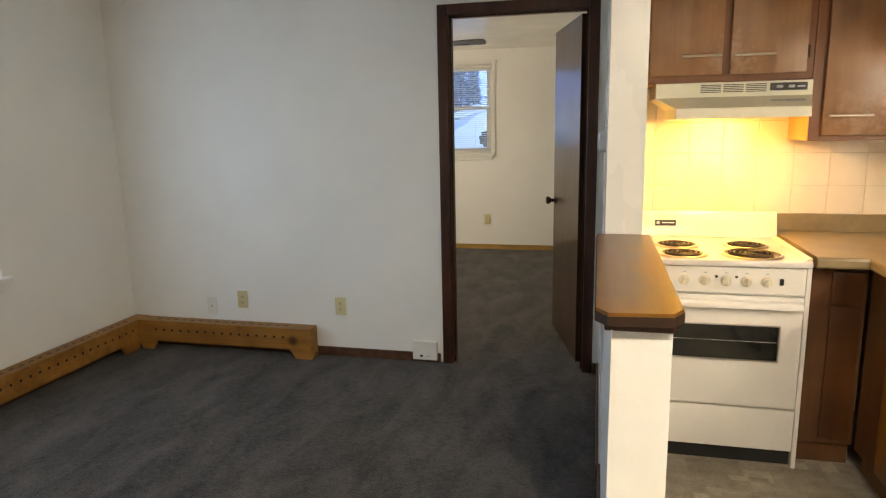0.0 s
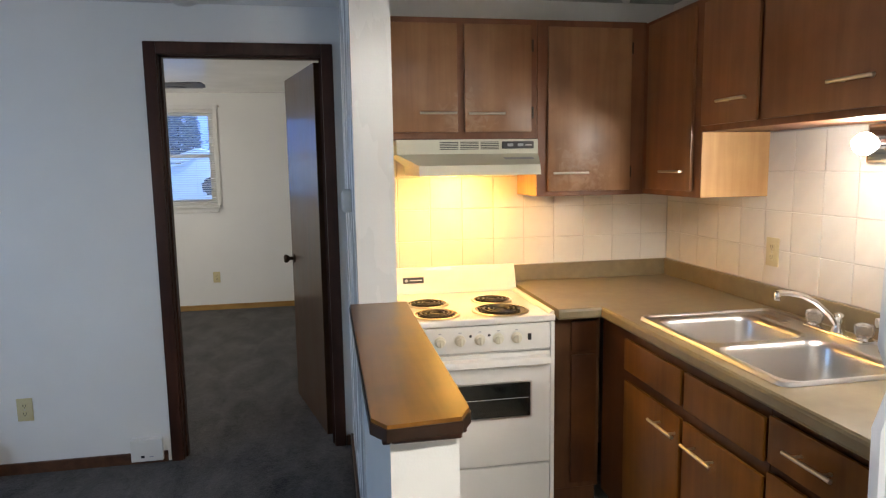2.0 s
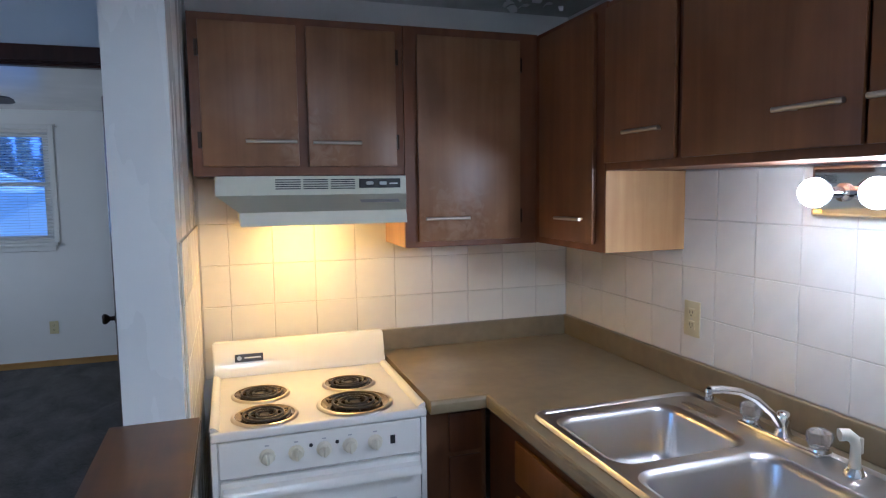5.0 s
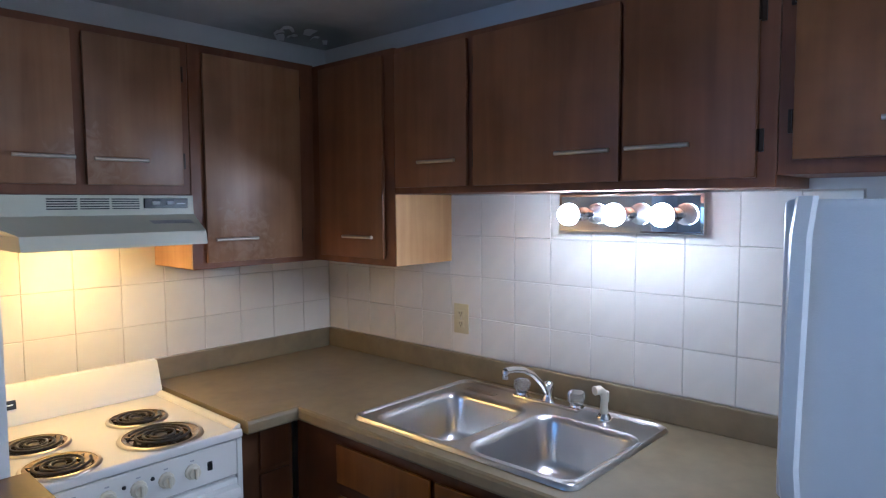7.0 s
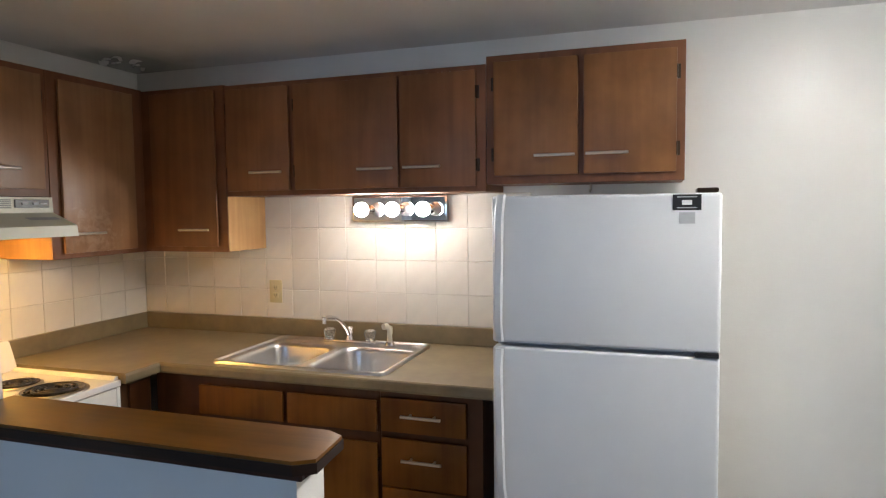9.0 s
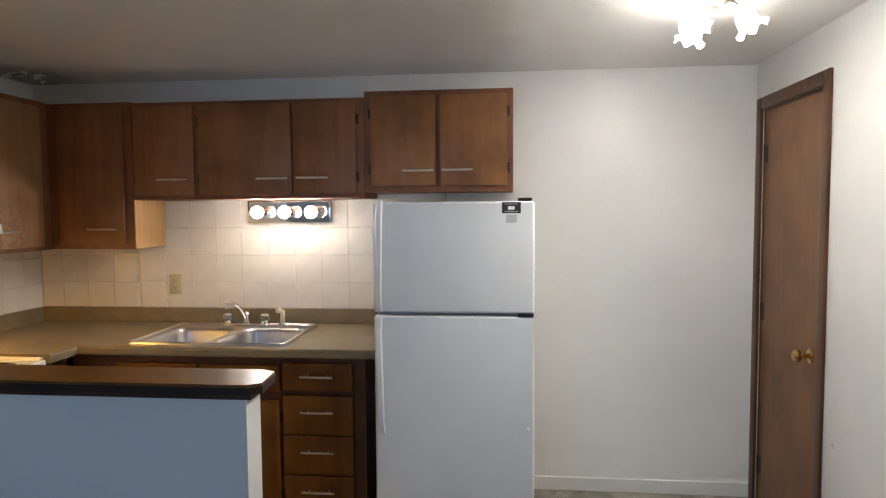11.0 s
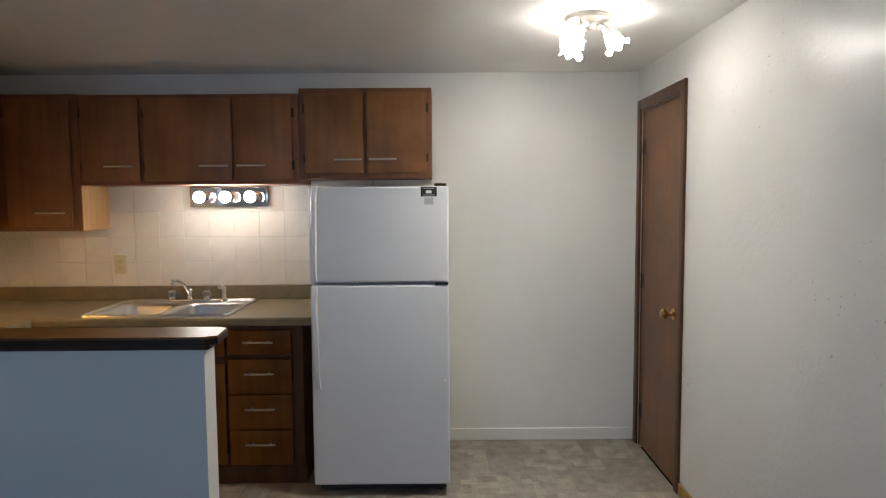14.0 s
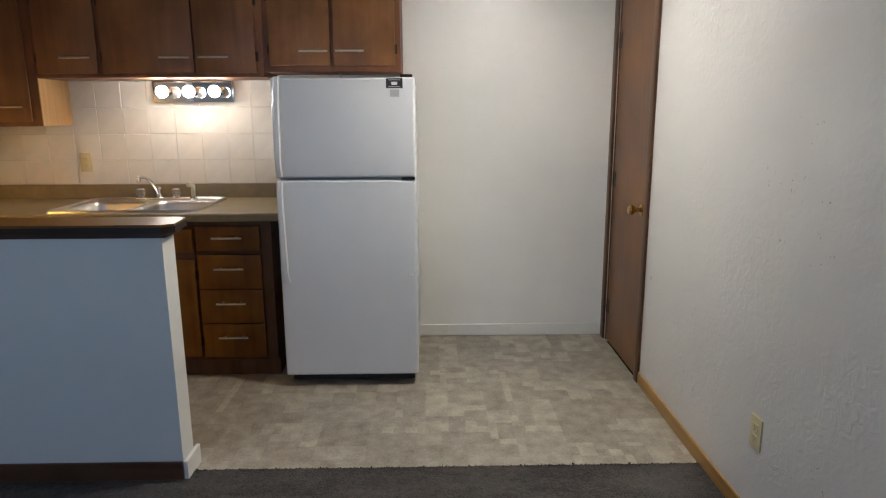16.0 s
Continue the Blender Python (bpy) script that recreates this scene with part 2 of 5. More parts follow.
def vinyl_sheet(name):
    """Printed stone-look sheet: squares of 30, 15 and 10 cm in greys and beiges, mottled."""
    m, nt, lk, p = nodes(name)
    tc = nt.new("ShaderNodeTexCoord")

    def math(op, a, b=None):
        n = nt.new("ShaderNodeMath")
        n.operation = op
        for i, v in enumerate((a, b)):
            if v is None:
                continue
            if isinstance(v, (int, float)):
                n.inputs[i].default_value = v
            else:
                lk.new(v, n.inputs[i])
        return n.outputs[0]

    warp = nt.new("ShaderNodeTexNoise")
    warp.inputs["Scale"].default_value = 30
    lk.new(tc.outputs["Object"], warp.inputs["Vector"])
    wob = nt.new("ShaderNodeVectorMath")
    wob.operation = "MULTIPLY_ADD"
    wob.inputs[1].default_value = (0.006, 0.006, 0)
    lk.new(warp.outputs["Color"], wob.inputs[0])
    lk.new(tc.outputs["Object"], wob.inputs[2])

    def cell(sx, sy, off):
        s = nt.new("ShaderNodeVectorMath")
        s.operation = "SNAP"
        s.inputs[1].default_value = (sx, sy, 10)
        ad = nt.new("ShaderNodeVectorMath")
        ad.inputs[1].default_value = (50 + off, 50 + off * 0.7, 5)
        lk.new(wob.outputs[0], ad.inputs[0])
        lk.new(ad.outputs[0], s.inputs[0])
        w = nt.new("ShaderNodeTexWhiteNoise")
        w.noise_dimensions = "3D"
        lk.new(s.outputs[0], w.inputs["Vector"])
        return w.outputs["Value"]

    big, mid, small, wide = cell(0.22, 0.22, 0.03), cell(0.11, 0.11, 0.03), cell(0.075, 0.11, 0.08), cell(0.055, 0.055, 0.03)
    pick = cell(0.22, 0.22, 0.03)
    pick2 = cell(0.11, 0.11, 0.03)
    def choose(f, lim, a, b):
        n = nt.new("ShaderNodeMix")
        lk.new(math("GREATER_THAN", f, lim), n.inputs[0])
        lk.new(a, n.inputs[2])
        lk.new(b, n.inputs[3])
        return n.outputs[0]
    inner = choose(pick2, 0.72, mid, wide)
    inner = choose(cell(0.22, 0.11, 0.03), 0.7, inner, small)
    value = choose(pick, 0.22, big, inner)
    mott = nt.new("ShaderNodeTexNoise")
    mott.inputs["Scale"].default_value, mott.inputs["Detail"].default_value = 14, 8
    lk.new(tc.outputs["Object"], mott.inputs["Vector"])
    stain = nt.new("ShaderNodeTexNoise")
    stain.inputs["Scale"].default_value, stain.inputs["Detail"].default_value = 80, 5
    lk.new(tc.outputs["Object"], stain.inputs["Vector"])
    fac = math("ADD", math("MULTIPLY", value, 0.23), math("ADD", math("MULTIPLY", mott.outputs["Fac"], 0.58), math("MULTIPLY", stain.outputs["Fac"], 0.36)))
    ramp = nt.new("ShaderNodeValToRGB")
    ramp.color_ramp.elements[0].position, ramp.color_ramp.elements[1].position = 0.36, 0.93
    ramp.color_ramp.elements[0].color, ramp.color_ramp.elements[1].color = (0.175, 0.152, 0.119, 1), (0.51, 0.46, 0.375, 1)
    e = ramp.color_ramp.elements.new(0.58)
    e.color = (0.292, 0.262, 0.215, 1)
    lk.new(fac, ramp.inputs["Fac"])
    lk.new(ramp.outputs["Color"], p.inputs["Base Color"])
    p.inputs["Roughness"].default_value = 0.42
    b = nt.new("ShaderNodeBump")
    b.inputs["Strength"].default_value, b.inputs["Distance"].default_value = 0.12, 0.002
    lk.new(fac, b.inputs["Height"])
    lk.new(b.outputs[0], p.inputs["Normal"])
    return m


def carpet_pile(name, dark, light):
    m, nt, lk, p = nodes(name)
    tc = nt.new("ShaderNodeTexCoord")
    tuft, clump, nap = (nt.new("ShaderNodeTexNoise") for _ in range(3))
    for n, s, d in ((tuft, 150, 2), (clump, 40, 4), (nap, 2.6, 5)):
        n.inputs["Scale"].default_value, n.inputs["Detail"].default_value = s, d
        lk.new(tc.outputs["Object"], n.inputs["Vector"])
    nap.inputs["Distortion"].default_value = 0.8
    swept = nt.new("ShaderNodeMapping")
    swept.inputs["Rotation"].default_value, swept.inputs["Scale"].default_value = (0, 0, radians(6)), (2.4, 1.0, 1)
    lk.new(tc.outputs["Object"], swept.inputs[0])
    lk.new(swept.outputs[0], nap.inputs["Vector"])
    a = nt.new("ShaderNodeMath")
    a.operation = "MULTIPLY_ADD"
    a.inputs[1].default_value = 0.5
    lk.new(tuft.outputs["Fac"], a.inputs[0])
    c = nt.new("ShaderNodeMath")
    c.operation = "MULTIPLY_ADD"
    c.inputs[1].default_value = 0.3
    lk.new(clump.outputs["Fac"], c.inputs[0])
    d = nt.new("ShaderNodeMath")
    d.operation = "MULTIPLY"
    d.inputs[1].default_value = 0.62
    lk.new(nap.outputs["Fac"], d.inputs[0])
    lk.new(d.outputs[0], c.inputs[2])
    lk.new(c.outputs[0], a.inputs[2])
    ramp = nt.new("ShaderNodeValToRGB")
    ramp.color_ramp.elements[0].position, ramp.color_ramp.elements[1].position = 0.52, 0.90
    ramp.color_ramp.elements[0].color, ramp.color_ramp.elements[1].color = (*dark, 1), (*light, 1)
    lk.new(a.outputs[0], ramp.inputs["Fac"])
    lk.new(ramp.outputs["Color"], p.inputs["Base Color"])
    p.inputs["Roughness"].default_value, p.inputs["Specular IOR Level"].default_value = 0.95, 0.1
    p.inputs["Sheen Weight"].default_value = 0.1
    b = nt.new("ShaderNodeBump")
    b.inputs["Strength"].default_value, b.inputs["Distance"].default_value = 0.9, 0.008
    lk.new(a.outputs[0], b.inputs["Height"])
    lk.new(b.outputs[0], p.inputs["Normal"])
    return m


def glow(name, colour, strength):
    m, nt, lk, p = nodes(name)
    p.inputs["Base Color"].default_value = (0.8, 0.8, 0.8, 1)
    p.inputs["Emission Color"].default_value = (*colour, 1)
    p.inputs["Emission Strength"].default_value = strength
    return m


def glass(name, colour=(1, 1, 1), rough=0.0):
    m, nt, lk, p = nodes(name)
    p.inputs["Base Color"].default_value = (*colour, 1)
    p.inputs["Roughness"].default_value, p.inputs["Transmission Weight"].default_value, p.inputs["IOR"].default_value = rough, 1.0, 1.45
    return m


WHITE = wall_paint("white_wall_paint", (0.79, 0.78, 0.745), 0.42, relief=0.15, coat=0.05)
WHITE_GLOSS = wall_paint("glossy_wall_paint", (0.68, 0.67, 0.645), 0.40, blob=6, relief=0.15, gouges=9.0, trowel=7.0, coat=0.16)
WHITE_BRUSHED = wall_paint("brushed_gloss_paint", (0.78, 0.77, 0.74), 0.26, blob=24, relief=0.12, streak=0.28)
CEILING = wall_paint("ceiling_paint", (0.86, 0.84, 0.80), 0.19, blob=9, relief=0.10, stain=(1.52, 3.26, 2.295))
CARPET = carpet_pile("grey_carpet", (0.019, 0.017, 0.016), (0.092, 0.082, 0.074))
VINYL = vinyl_sheet("stone_print_vinyl")
CABINET = wood("dark_cabinet_wood", (0.150, 0.060, 0.022), (0.230, 0.098, 0.038), "z", 0.38, 0.12, blotch=0.55)
# stove-wall doors: CABINET wood with brighter light put into its colour, plus wear
CABINET_WORN_LIT = wood("lit_worn_cabinet_wood", (0.195, 0.094, 0.040), (0.300, 0.155, 0.072), "z", 0.34, 0.15, blotch=0.55, wear=((1.13, 3.12, 1.46), 0.20))
CABINET_GREASY_LIT = wood("lit_greasy_cabinet_wood", (0.195, 0.094, 0.040), (0.300, 0.155, 0.072), "z", 0.36, 0.15, blotch=0.55, wear=((0.62, 3.12, 1.72), 0.17))
CABINET_FRAME = wood("dark_cabinet_frame_wood", (0.125, 0.047, 0.019), (0.210, 0.085, 0.036), "z", 0.42, 0.08, blotch=0.55)
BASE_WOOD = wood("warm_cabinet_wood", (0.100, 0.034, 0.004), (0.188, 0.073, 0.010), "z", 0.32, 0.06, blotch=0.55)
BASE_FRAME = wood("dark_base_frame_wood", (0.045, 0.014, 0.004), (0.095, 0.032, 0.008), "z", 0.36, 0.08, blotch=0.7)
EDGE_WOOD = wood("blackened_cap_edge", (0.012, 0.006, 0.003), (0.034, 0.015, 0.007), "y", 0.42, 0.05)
FRIDGE_CAB_WOOD = wood("mid_brown_cabinet_wood", (0.150, 0.062, 0.019), (0.262, 0.116, 0.040), "z", 0.38, 0.08, blotch=0.7)
BASE_WOOD.node_tree.nodes["Principled BSDF"].inputs["Specular IOR Level"].default_value = 0.2
CAP_WOOD = wood("cap_wood", (0.096, 0.036, 0.004), (0.212, 0.089, 0.011), "y", 0.31, 0.20, blotch=0.7)
RAW_WOOD = wood("unstained_plywood", (0.44, 0.23, 0.085), (0.60, 0.36, 0.15), "z", 0.4, 0.2)
TRIM = wood("dark_trim_wood", (0.028, 0.0095, 0.005), (0.066, 0.023, 0.012), "z", 0.42, 0.05)
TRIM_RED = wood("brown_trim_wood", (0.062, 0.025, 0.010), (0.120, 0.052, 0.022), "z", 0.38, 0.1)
OAK = wood("oak_baseboard_wood", (0.28, 0.15, 0.042), (0.43, 0.25, 0.08), "x", 0.4, 0.2)
BROWN_BASE = wood("brown_baseboard_wood", (0.055, 0.024, 0.012), (0.115, 0.052, 0.026), "y", 0.45, 0.1)
PINE = wood("knotty_pine", (0.20, 0.080, 0.014), (0.34, 0.155, 0.032), "x", 0.45, 0.15, knots=True)
DOOR_WOOD = wood("door_veneer", (0.135, 0.058, 0.020), (0.215, 0.100, 0.037), "z", 0.40, 0.08, blotch=0.75)
DOOR_DARK = wood("dark_door_veneer", (0.038, 0.018, 0.008), (0.074, 0.036, 0.017), "z", 0.40, 0.35, blotch=0.6)
DOOR_DARK.node_tree.nodes["Principled BSDF"].inputs["Coat Roughness"].default_value = 0.13
DOOR_DARK.node_tree.nodes["Principled BSDF"].inputs["Specular IOR Level"].default_value = 0.15
DARK = surface("dark_recess", (0.008, 0.007, 0.007), 0.8)
TILE = surface("glazed_wall_tile", (0.80, 0.758, 0.67), 0.16, vary=0.05, scale=9, fine=22, bump=0.06, bump_dist=0.003, rough_vary=0.05, random_tint=0.03)
GROUT = surface("tile_grout", (0.72, 0.67, 0.58), 0.85, vary=0.3, fine=160, bump=0.3)
LAMINATE = surface("stone_laminate", (0.285, 0.226, 0.130), 0.31, vary=0.3, scale=7, fine=26, bump=0.0, second=(0.178, 0.140, 0.080), rough_vary=0.02, contrast=(0.25, 0.75))
ENAMEL = surface("white_enamel", (0.80, 0.79, 0.76), 0.16, vary=0.03, fine=40, bump=0.01, rough_vary=0.04, coat=0.3)
FRIDGE_WHITE = surface("pebbled_fridge_enamel", (0.64, 0.65, 0.67), 0.36, vary=0.03, fine=420, bump=0.22, bump_dist=0.0012, rough_vary=0.04)
ALMOND = surface("almond_enamel", (0.66, 0.65, 0.53), 0.36, vary=0.05, fine=60, bump=0.02, rough_vary=0.06)
STEEL = surface("brushed_steel", (0.66, 0.65, 0.64), 0.30, 1.0, vary=0.05, scale=3, fine=60, bump=0.0, bump_dist=0.0004, stretch=(1, 6, 1), rough_vary=0.03)
NICKEL = surface("satin_nickel", (0.62, 0.57, 0.50), 0.34, 1.0, vary=0.08, fine=200, bump=0.01, rough_vary=0.05)
CHROME = surface("chrome", (0.80, 0.80, 0.80), 0.07, 1.0, vary=0.03, bump=0.0, rough_vary=0.03)
BRASS = surface("polished_brass", (0.60, 0.38, 0.14), 0.2, 1.0, vary=0.1, bump=0.0)
BRONZE = surface("bronze_hinge", (0.055, 0.035, 0.022), 0.4, 0.8, vary=0.3, bump=0.05)
BLACK = surface("black_plastic", (0.012, 0.012, 0.013), 0.35, vary=0.3, bump=0.03)
IRON = surface("burner_coil", (0.050, 0.045, 0.042), 0.36, 0.4, vary=0.4, bump=0.1)
PAN = surface("drip_pan_chrome", (0.46, 0.37, 0.26), 0.16, 1.0, scale=34, bump=0.02, second=(0.17, 0.125, 0.085))
IVORY = surface("ivory_plastic", (0.62, 0.54, 0.31), 0.38, vary=0.06, bump=0.02)
WHITE_PLASTIC = surface("white_plastic", (0.72, 0.70, 0.65), 0.35, vary=0.06, bump=0.02)
CREAM_PLASTIC = surface("cream_plastic", (0.70, 0.66, 0.54), 0.35, vary=0.06, bump=0.02)
WHITE_TRIM = surface("white_gloss_trim", (0.76, 0.75, 0.71), 0.36, rough_vary=0.06, vary=0.06, scale=4, fine=50, bump=0.05)
GREY_PRINT = surface("grey_print", (0.42, 0.43, 0.45), 0.5, vary=0.1)
WHITE_PRINT = surface("white_print", (0.75, 0.75, 0.75), 0.5, vary=0.05)
ACRYLIC = glass("clear_acrylic", (0.86, 0.86, 0.84), 0.12)
ACRYLIC.node_tree.nodes["Principled BSDF"].inputs["Transmission Weight"].default_value = 0.85
PANE = glass("window_glass")
OVEN_GLASS = surface("dark_oven_glass", (0.012, 0.014, 0.013), 0.06, vary=0.3, bump=0.0, rough_vary=0.02, coat=0.5)
BULB = glow("lit_globe_bulb", (1.0, 0.97, 0.93), BULB_BAR)
SHADE = glow("lit_frosted_glass", (1.0, 0.98, 0.94), SHADE_GLOW)
HOOD_LENS = glow("lit_hood_lens", (1.0, 0.56, 0.13), 10.0)
DUSK = glow("dusk_backdrop", (0.085, 0.23, 1.0), 0.22)
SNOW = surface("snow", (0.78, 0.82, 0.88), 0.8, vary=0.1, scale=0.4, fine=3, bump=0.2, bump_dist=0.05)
# blue dusk light is put into the siding's colour
SIDING = surface("dusk_tinted_siding", (0.34, 0.42, 0.56), 0.7, vary=0.15, scale=0.8, fine=9, stretch=(0.3, 0.3, 8), bump=0.2, bump_dist=0.02)
BARK = surface("bark", (0.055, 0.045, 0.040), 0.9, vary=0.5, scale=5, fine=30, bump=0.5, bump_dist=0.02)
CAR_PAINT = surface("car_paint", (0.05, 0.07, 0.11), 0.25, 0.3, vary=0.1, bump=0.0, coat=0.5)
# pale blue dusk haze is put into the needles' colour
NEEDLES = surface("dusk_haze_needles", (0.46, 0.54, 0.64), 0.8, vary=0.5, scale=2, fine=12, bump=0.3)

# ---- building helpers ----
def cuboid(bm, x0, x1, y0, y1, z0, z1, bevel=0.0, seg=1):
    ret = bmesh.ops.create_cube(bm, size=1.0)
    vs = ret["verts"]
    lo, hi = (min(x0, x1), min(y0, y1), min(z0, z1)), (max(x0, x1), max(y0, y1), max(z0, z1))
    for v in vs:
        v.co = Vector([lo[i] + (v.co[i] + 0.5) * (hi[i] - lo[i]) for i in range(3)])
    if bevel:
        es = list({e for v in vs for e in v.link_edges})
        bmesh.ops.bevel(bm, geom=es, offset=bevel, segments=seg, affect="EDGES", profile=0.6, clamp_overlap=True)
    return bm


def lathe(bm, profile, m=None, n=24, ripple=None):
    """Turns (radius, height) pairs about z; ripple(i, a) scales a ring's radius by its angle."""
    m = m or Matrix()
    rings = []
    for i, (r, z) in enumerate(profile):
        if r < 1e-5:
            rings.append([bm.verts.new(m @ Vector((0, 0, z)))])
            continue
        ring = []
        for k in range(n):
            a = 2 * math.pi * k / n
            s, dz = ripple(i, a) if ripple else (1.0, 0.0)
            ring.append(bm.verts.new(m @ Vector((r * s * math.cos(a), r * s * math.sin(a), z + dz))))
        rings.append(ring)
    for a, b in zip(rings, rings[1:]):
        for k in range(n):
            q = [a[k % len(a)], a[(k + 1) % len(a)], b[(k + 1) % len(b)], b[k % len(b)]]
            q = list(dict.fromkeys(q))
            if len(q) > 2:
                bm.faces.new(q)
    return bm


def tube(bm, pts, r, n=8, closed=False):
    """A round bar along points; r is one radius or one for each point."""
    pts = [Vector(p) for p in pts]
    rad = r if isinstance(r, (list, tuple)) else [r] * len(pts)
    rings, side = [], None
    for i, p in enumerate(pts):
        a = pts[i - 1] if (i or closed) else p
        b = pts[(i + 1) % len(pts)] if (i + 1 < len(pts) or closed) else p
        d = (b - a).normalized()
        if side is None:
            side = d.cross(Vector((0, 0, 1)) if abs(d.z) < 0.9 else Vector((1, 0, 0))).normalized()
        side = (side - d * side.dot(d)).normalized()
        up = d.cross(side)
        rings.append([bm.verts.new(p + rad[i] * (math.cos(2 * math.pi * k / n) * side + math.sin(2 * math.pi * k / n) * up)) for k in range(n)])
    pairs = list(zip(rings, rings[1:])) + ([(rings[-1], rings[0])] if closed else [])
    for a, b in pairs:
        for k in range(n):
            bm.faces.new((a[k], a[(k + 1) % n], b[(k + 1) % n], b[k]))
    if not closed:
        bm.faces.new(rings[0][::-1])
        bm.faces.new(rings[-1])
    return bm


def prism(bm, outline, axis, a, b):
    """Extrudes an outline of two coordinates along an axis from a to b."""
    def at(u, v, w):
        return {"x": (w, u, v), "y": (u, w, v), "z": (u, v, w)}[axis]
    lo = [bm.verts.new(at(u, v, a)) for u, v in outline]
    hi = [bm.verts.new(at(u, v, b)) for u, v in outline]
    bm.faces.new(lo)
    bm.faces.new(hi[::-1])
    for k in range(len(lo)):
        bm.faces.new((lo[k], lo[(k + 1) % len(lo)], hi[(k + 1) % len(lo)], hi[k]))
    return bm


def mesh_of(name, bm, material, smooth=None):
    bmesh.ops.recalc_face_normals(bm, faces=bm.faces)
    me = bpy.data.meshes.new(name)
    bm.to_mesh(me)
    bm.free()
    me.materials.append(material)
    if smooth is not None:
        me.shade_smooth()
        me.set_sharp_from_angle(angle=radians(smooth))
    return me


def thing(name, at, label, category, group="", kind=""):
    ob = new(name)
    ob.empty_display_size = 0.1
    ob.location = at
    return tagged(ob, label, category, group, kind)


def part(name, bm, material, parent, label="", smooth=None):
    """Links a bmesh in room coordinates as one mesh under a thing or a part."""
    ob = new(name, mesh_of(name, bm, material, smooth))
    ob.parent = parent
    if parent.type == "EMPTY":
        ob.matrix_parent_inverse = Matrix.Translation(-parent.location)
    return tagged(ob, label) if label else ob


def solid(name, bm, material, label, category, group="", kind="", smooth=None):
    return tagged(new(name, mesh_of(name, bm, material, smooth)), label, category, group, kind)


def box(*a, **k):
    return cuboid(bmesh.new(), *a, **k)


XE, YK, YN, YS, XW, ZC = 1.762, 3.441, 3.695, -0.597, -3.05, 2.295
YB = 7.436
SIDES = {"east": lambda u, d, z: (XE - d, u, z), "kitchen": lambda u, d, z: (u, YK - d, z), "north": lambda u, d, z: (u, YN - d, z),
         "south": lambda u, d, z: (u, YS + d, z), "west": lambda u, d, z: (XW + d, u, z), "bed": lambda u, d, z: (u, YB - d, z)}


def on(side, u0, u1, d0, d1, z0, z1, bm=None, bevel=0.0, seg=1):
    """A box on a wall: u along it, d out from it, z up."""
    bm = bm or bmesh.new()
    a, b = SIDES[side](u0, d0, z0), SIDES[side](u1, d1, z1)
    return cuboid(bm, a[0], b[0], a[1], b[1], a[2], b[2], bevel, seg)

# ---- structure ----
def wall(name, label, material, pieces):
    bm = bmesh.new()
    for p in pieces:
        cuboid(bm, *p)
    return solid(name, bm, material, label, "wall", kind="structure")


H0, H1 = -0.02, ZC + 0.12
W_IN = (1.20, 2.735, 0.69, 2.02)
wall_east = wall("wall_east", "white painted kitchen wall behind sink and fridge", WHITE, [(XE, XE + 0.12, YS - 0.12, YK + 0.254, H0, H1)])
wall_kitchen = wall("wall_kitchen", "white painted wall behind the stove", WHITE, [(0.222, XE, YK, YN, H0, H1)])
wall_north = wall("wall_north", "white painted living room wall with a doorway", WHITE, [
    (XW, -0.800, YN, YN + 0.12, H0, H1), (0.006, 0.72, YN, YN + 0.12, H0, H1), (-0.800, 0.006, YN, YN + 0.12, 2.072, H1)])
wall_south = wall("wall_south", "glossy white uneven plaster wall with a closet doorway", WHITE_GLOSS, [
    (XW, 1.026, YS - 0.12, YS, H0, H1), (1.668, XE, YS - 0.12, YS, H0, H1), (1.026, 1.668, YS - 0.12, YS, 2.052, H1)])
wall_west = wall("wall_west", "white painted living room wall with a window", WHITE, [
    (XW - 0.12, XW, YS - 0.12, 0.0 + W_IN[0], H0, H1), (XW - 0.12, XW, W_IN[1], YN + 0.12, H0, H1),
    (XW - 0.12, XW, W_IN[0], W_IN[1], H0, W_IN[2]), (XW - 0.12, XW, W_IN[0], W_IN[1], W_IN[3], H1)])
wall_stub = wall("wall_pillar", "white painted wall end beside the stove", WHITE_BRUSHED, [(0.088, 0.222, 2.505, YN, H0, H1)])
wall_bedroom_north = wall("wall_bedroom_north", "white bedroom wall with a window", WHITE, [
    (XW, -2.40, YB, YB + 0.14, H0, H1), (-1.14, 0.84, YB, YB + 0.14, H0, H1), (-2.40, -1.14, YB, YB + 0.14, H0, 1.13), (-2.40, -1.14, YB, YB + 0.14, 2.13, H1)])
wall_bedroom_east = wall("wall_bedroom_east", "plain white bedroom wall", WHITE, [(0.72, 0.84, YN, YB, H0, H1)])
wall_bedroom_west = wall("wall_bedroom_west", "white bedroom wall with a window", WHITE, [
    (XW - 0.12, XW, YN + 0.12, 5.05, H0, H1), (XW - 0.12, XW, 6.35, YB + 0.14, H0, H1), (XW - 0.12, XW, 5.05, 6.35, H0, 1.08), (XW - 0.12, XW, 5.05, 6.35, 2.12, H1)])
wall_closet = wall("wall_closet", "plain closet wall behind the closed door", WHITE, [(0.95, XE, YS - 0.75, YS - 0.70, H0, H1), (0.90, 0.95, YS - 0.75, YS - 0.12, H0, H1), (XE, XE + 0.05, YS - 0.75, YS - 0.12, H0, H1)])
solid("ceiling", box(XW - 0.12, XE + 0.12, YS - 0.8, YB + 0.14, ZC, ZC + 0.12), CEILING, "grey-white smooth painted plaster ceiling", "ceiling", kind="structure")
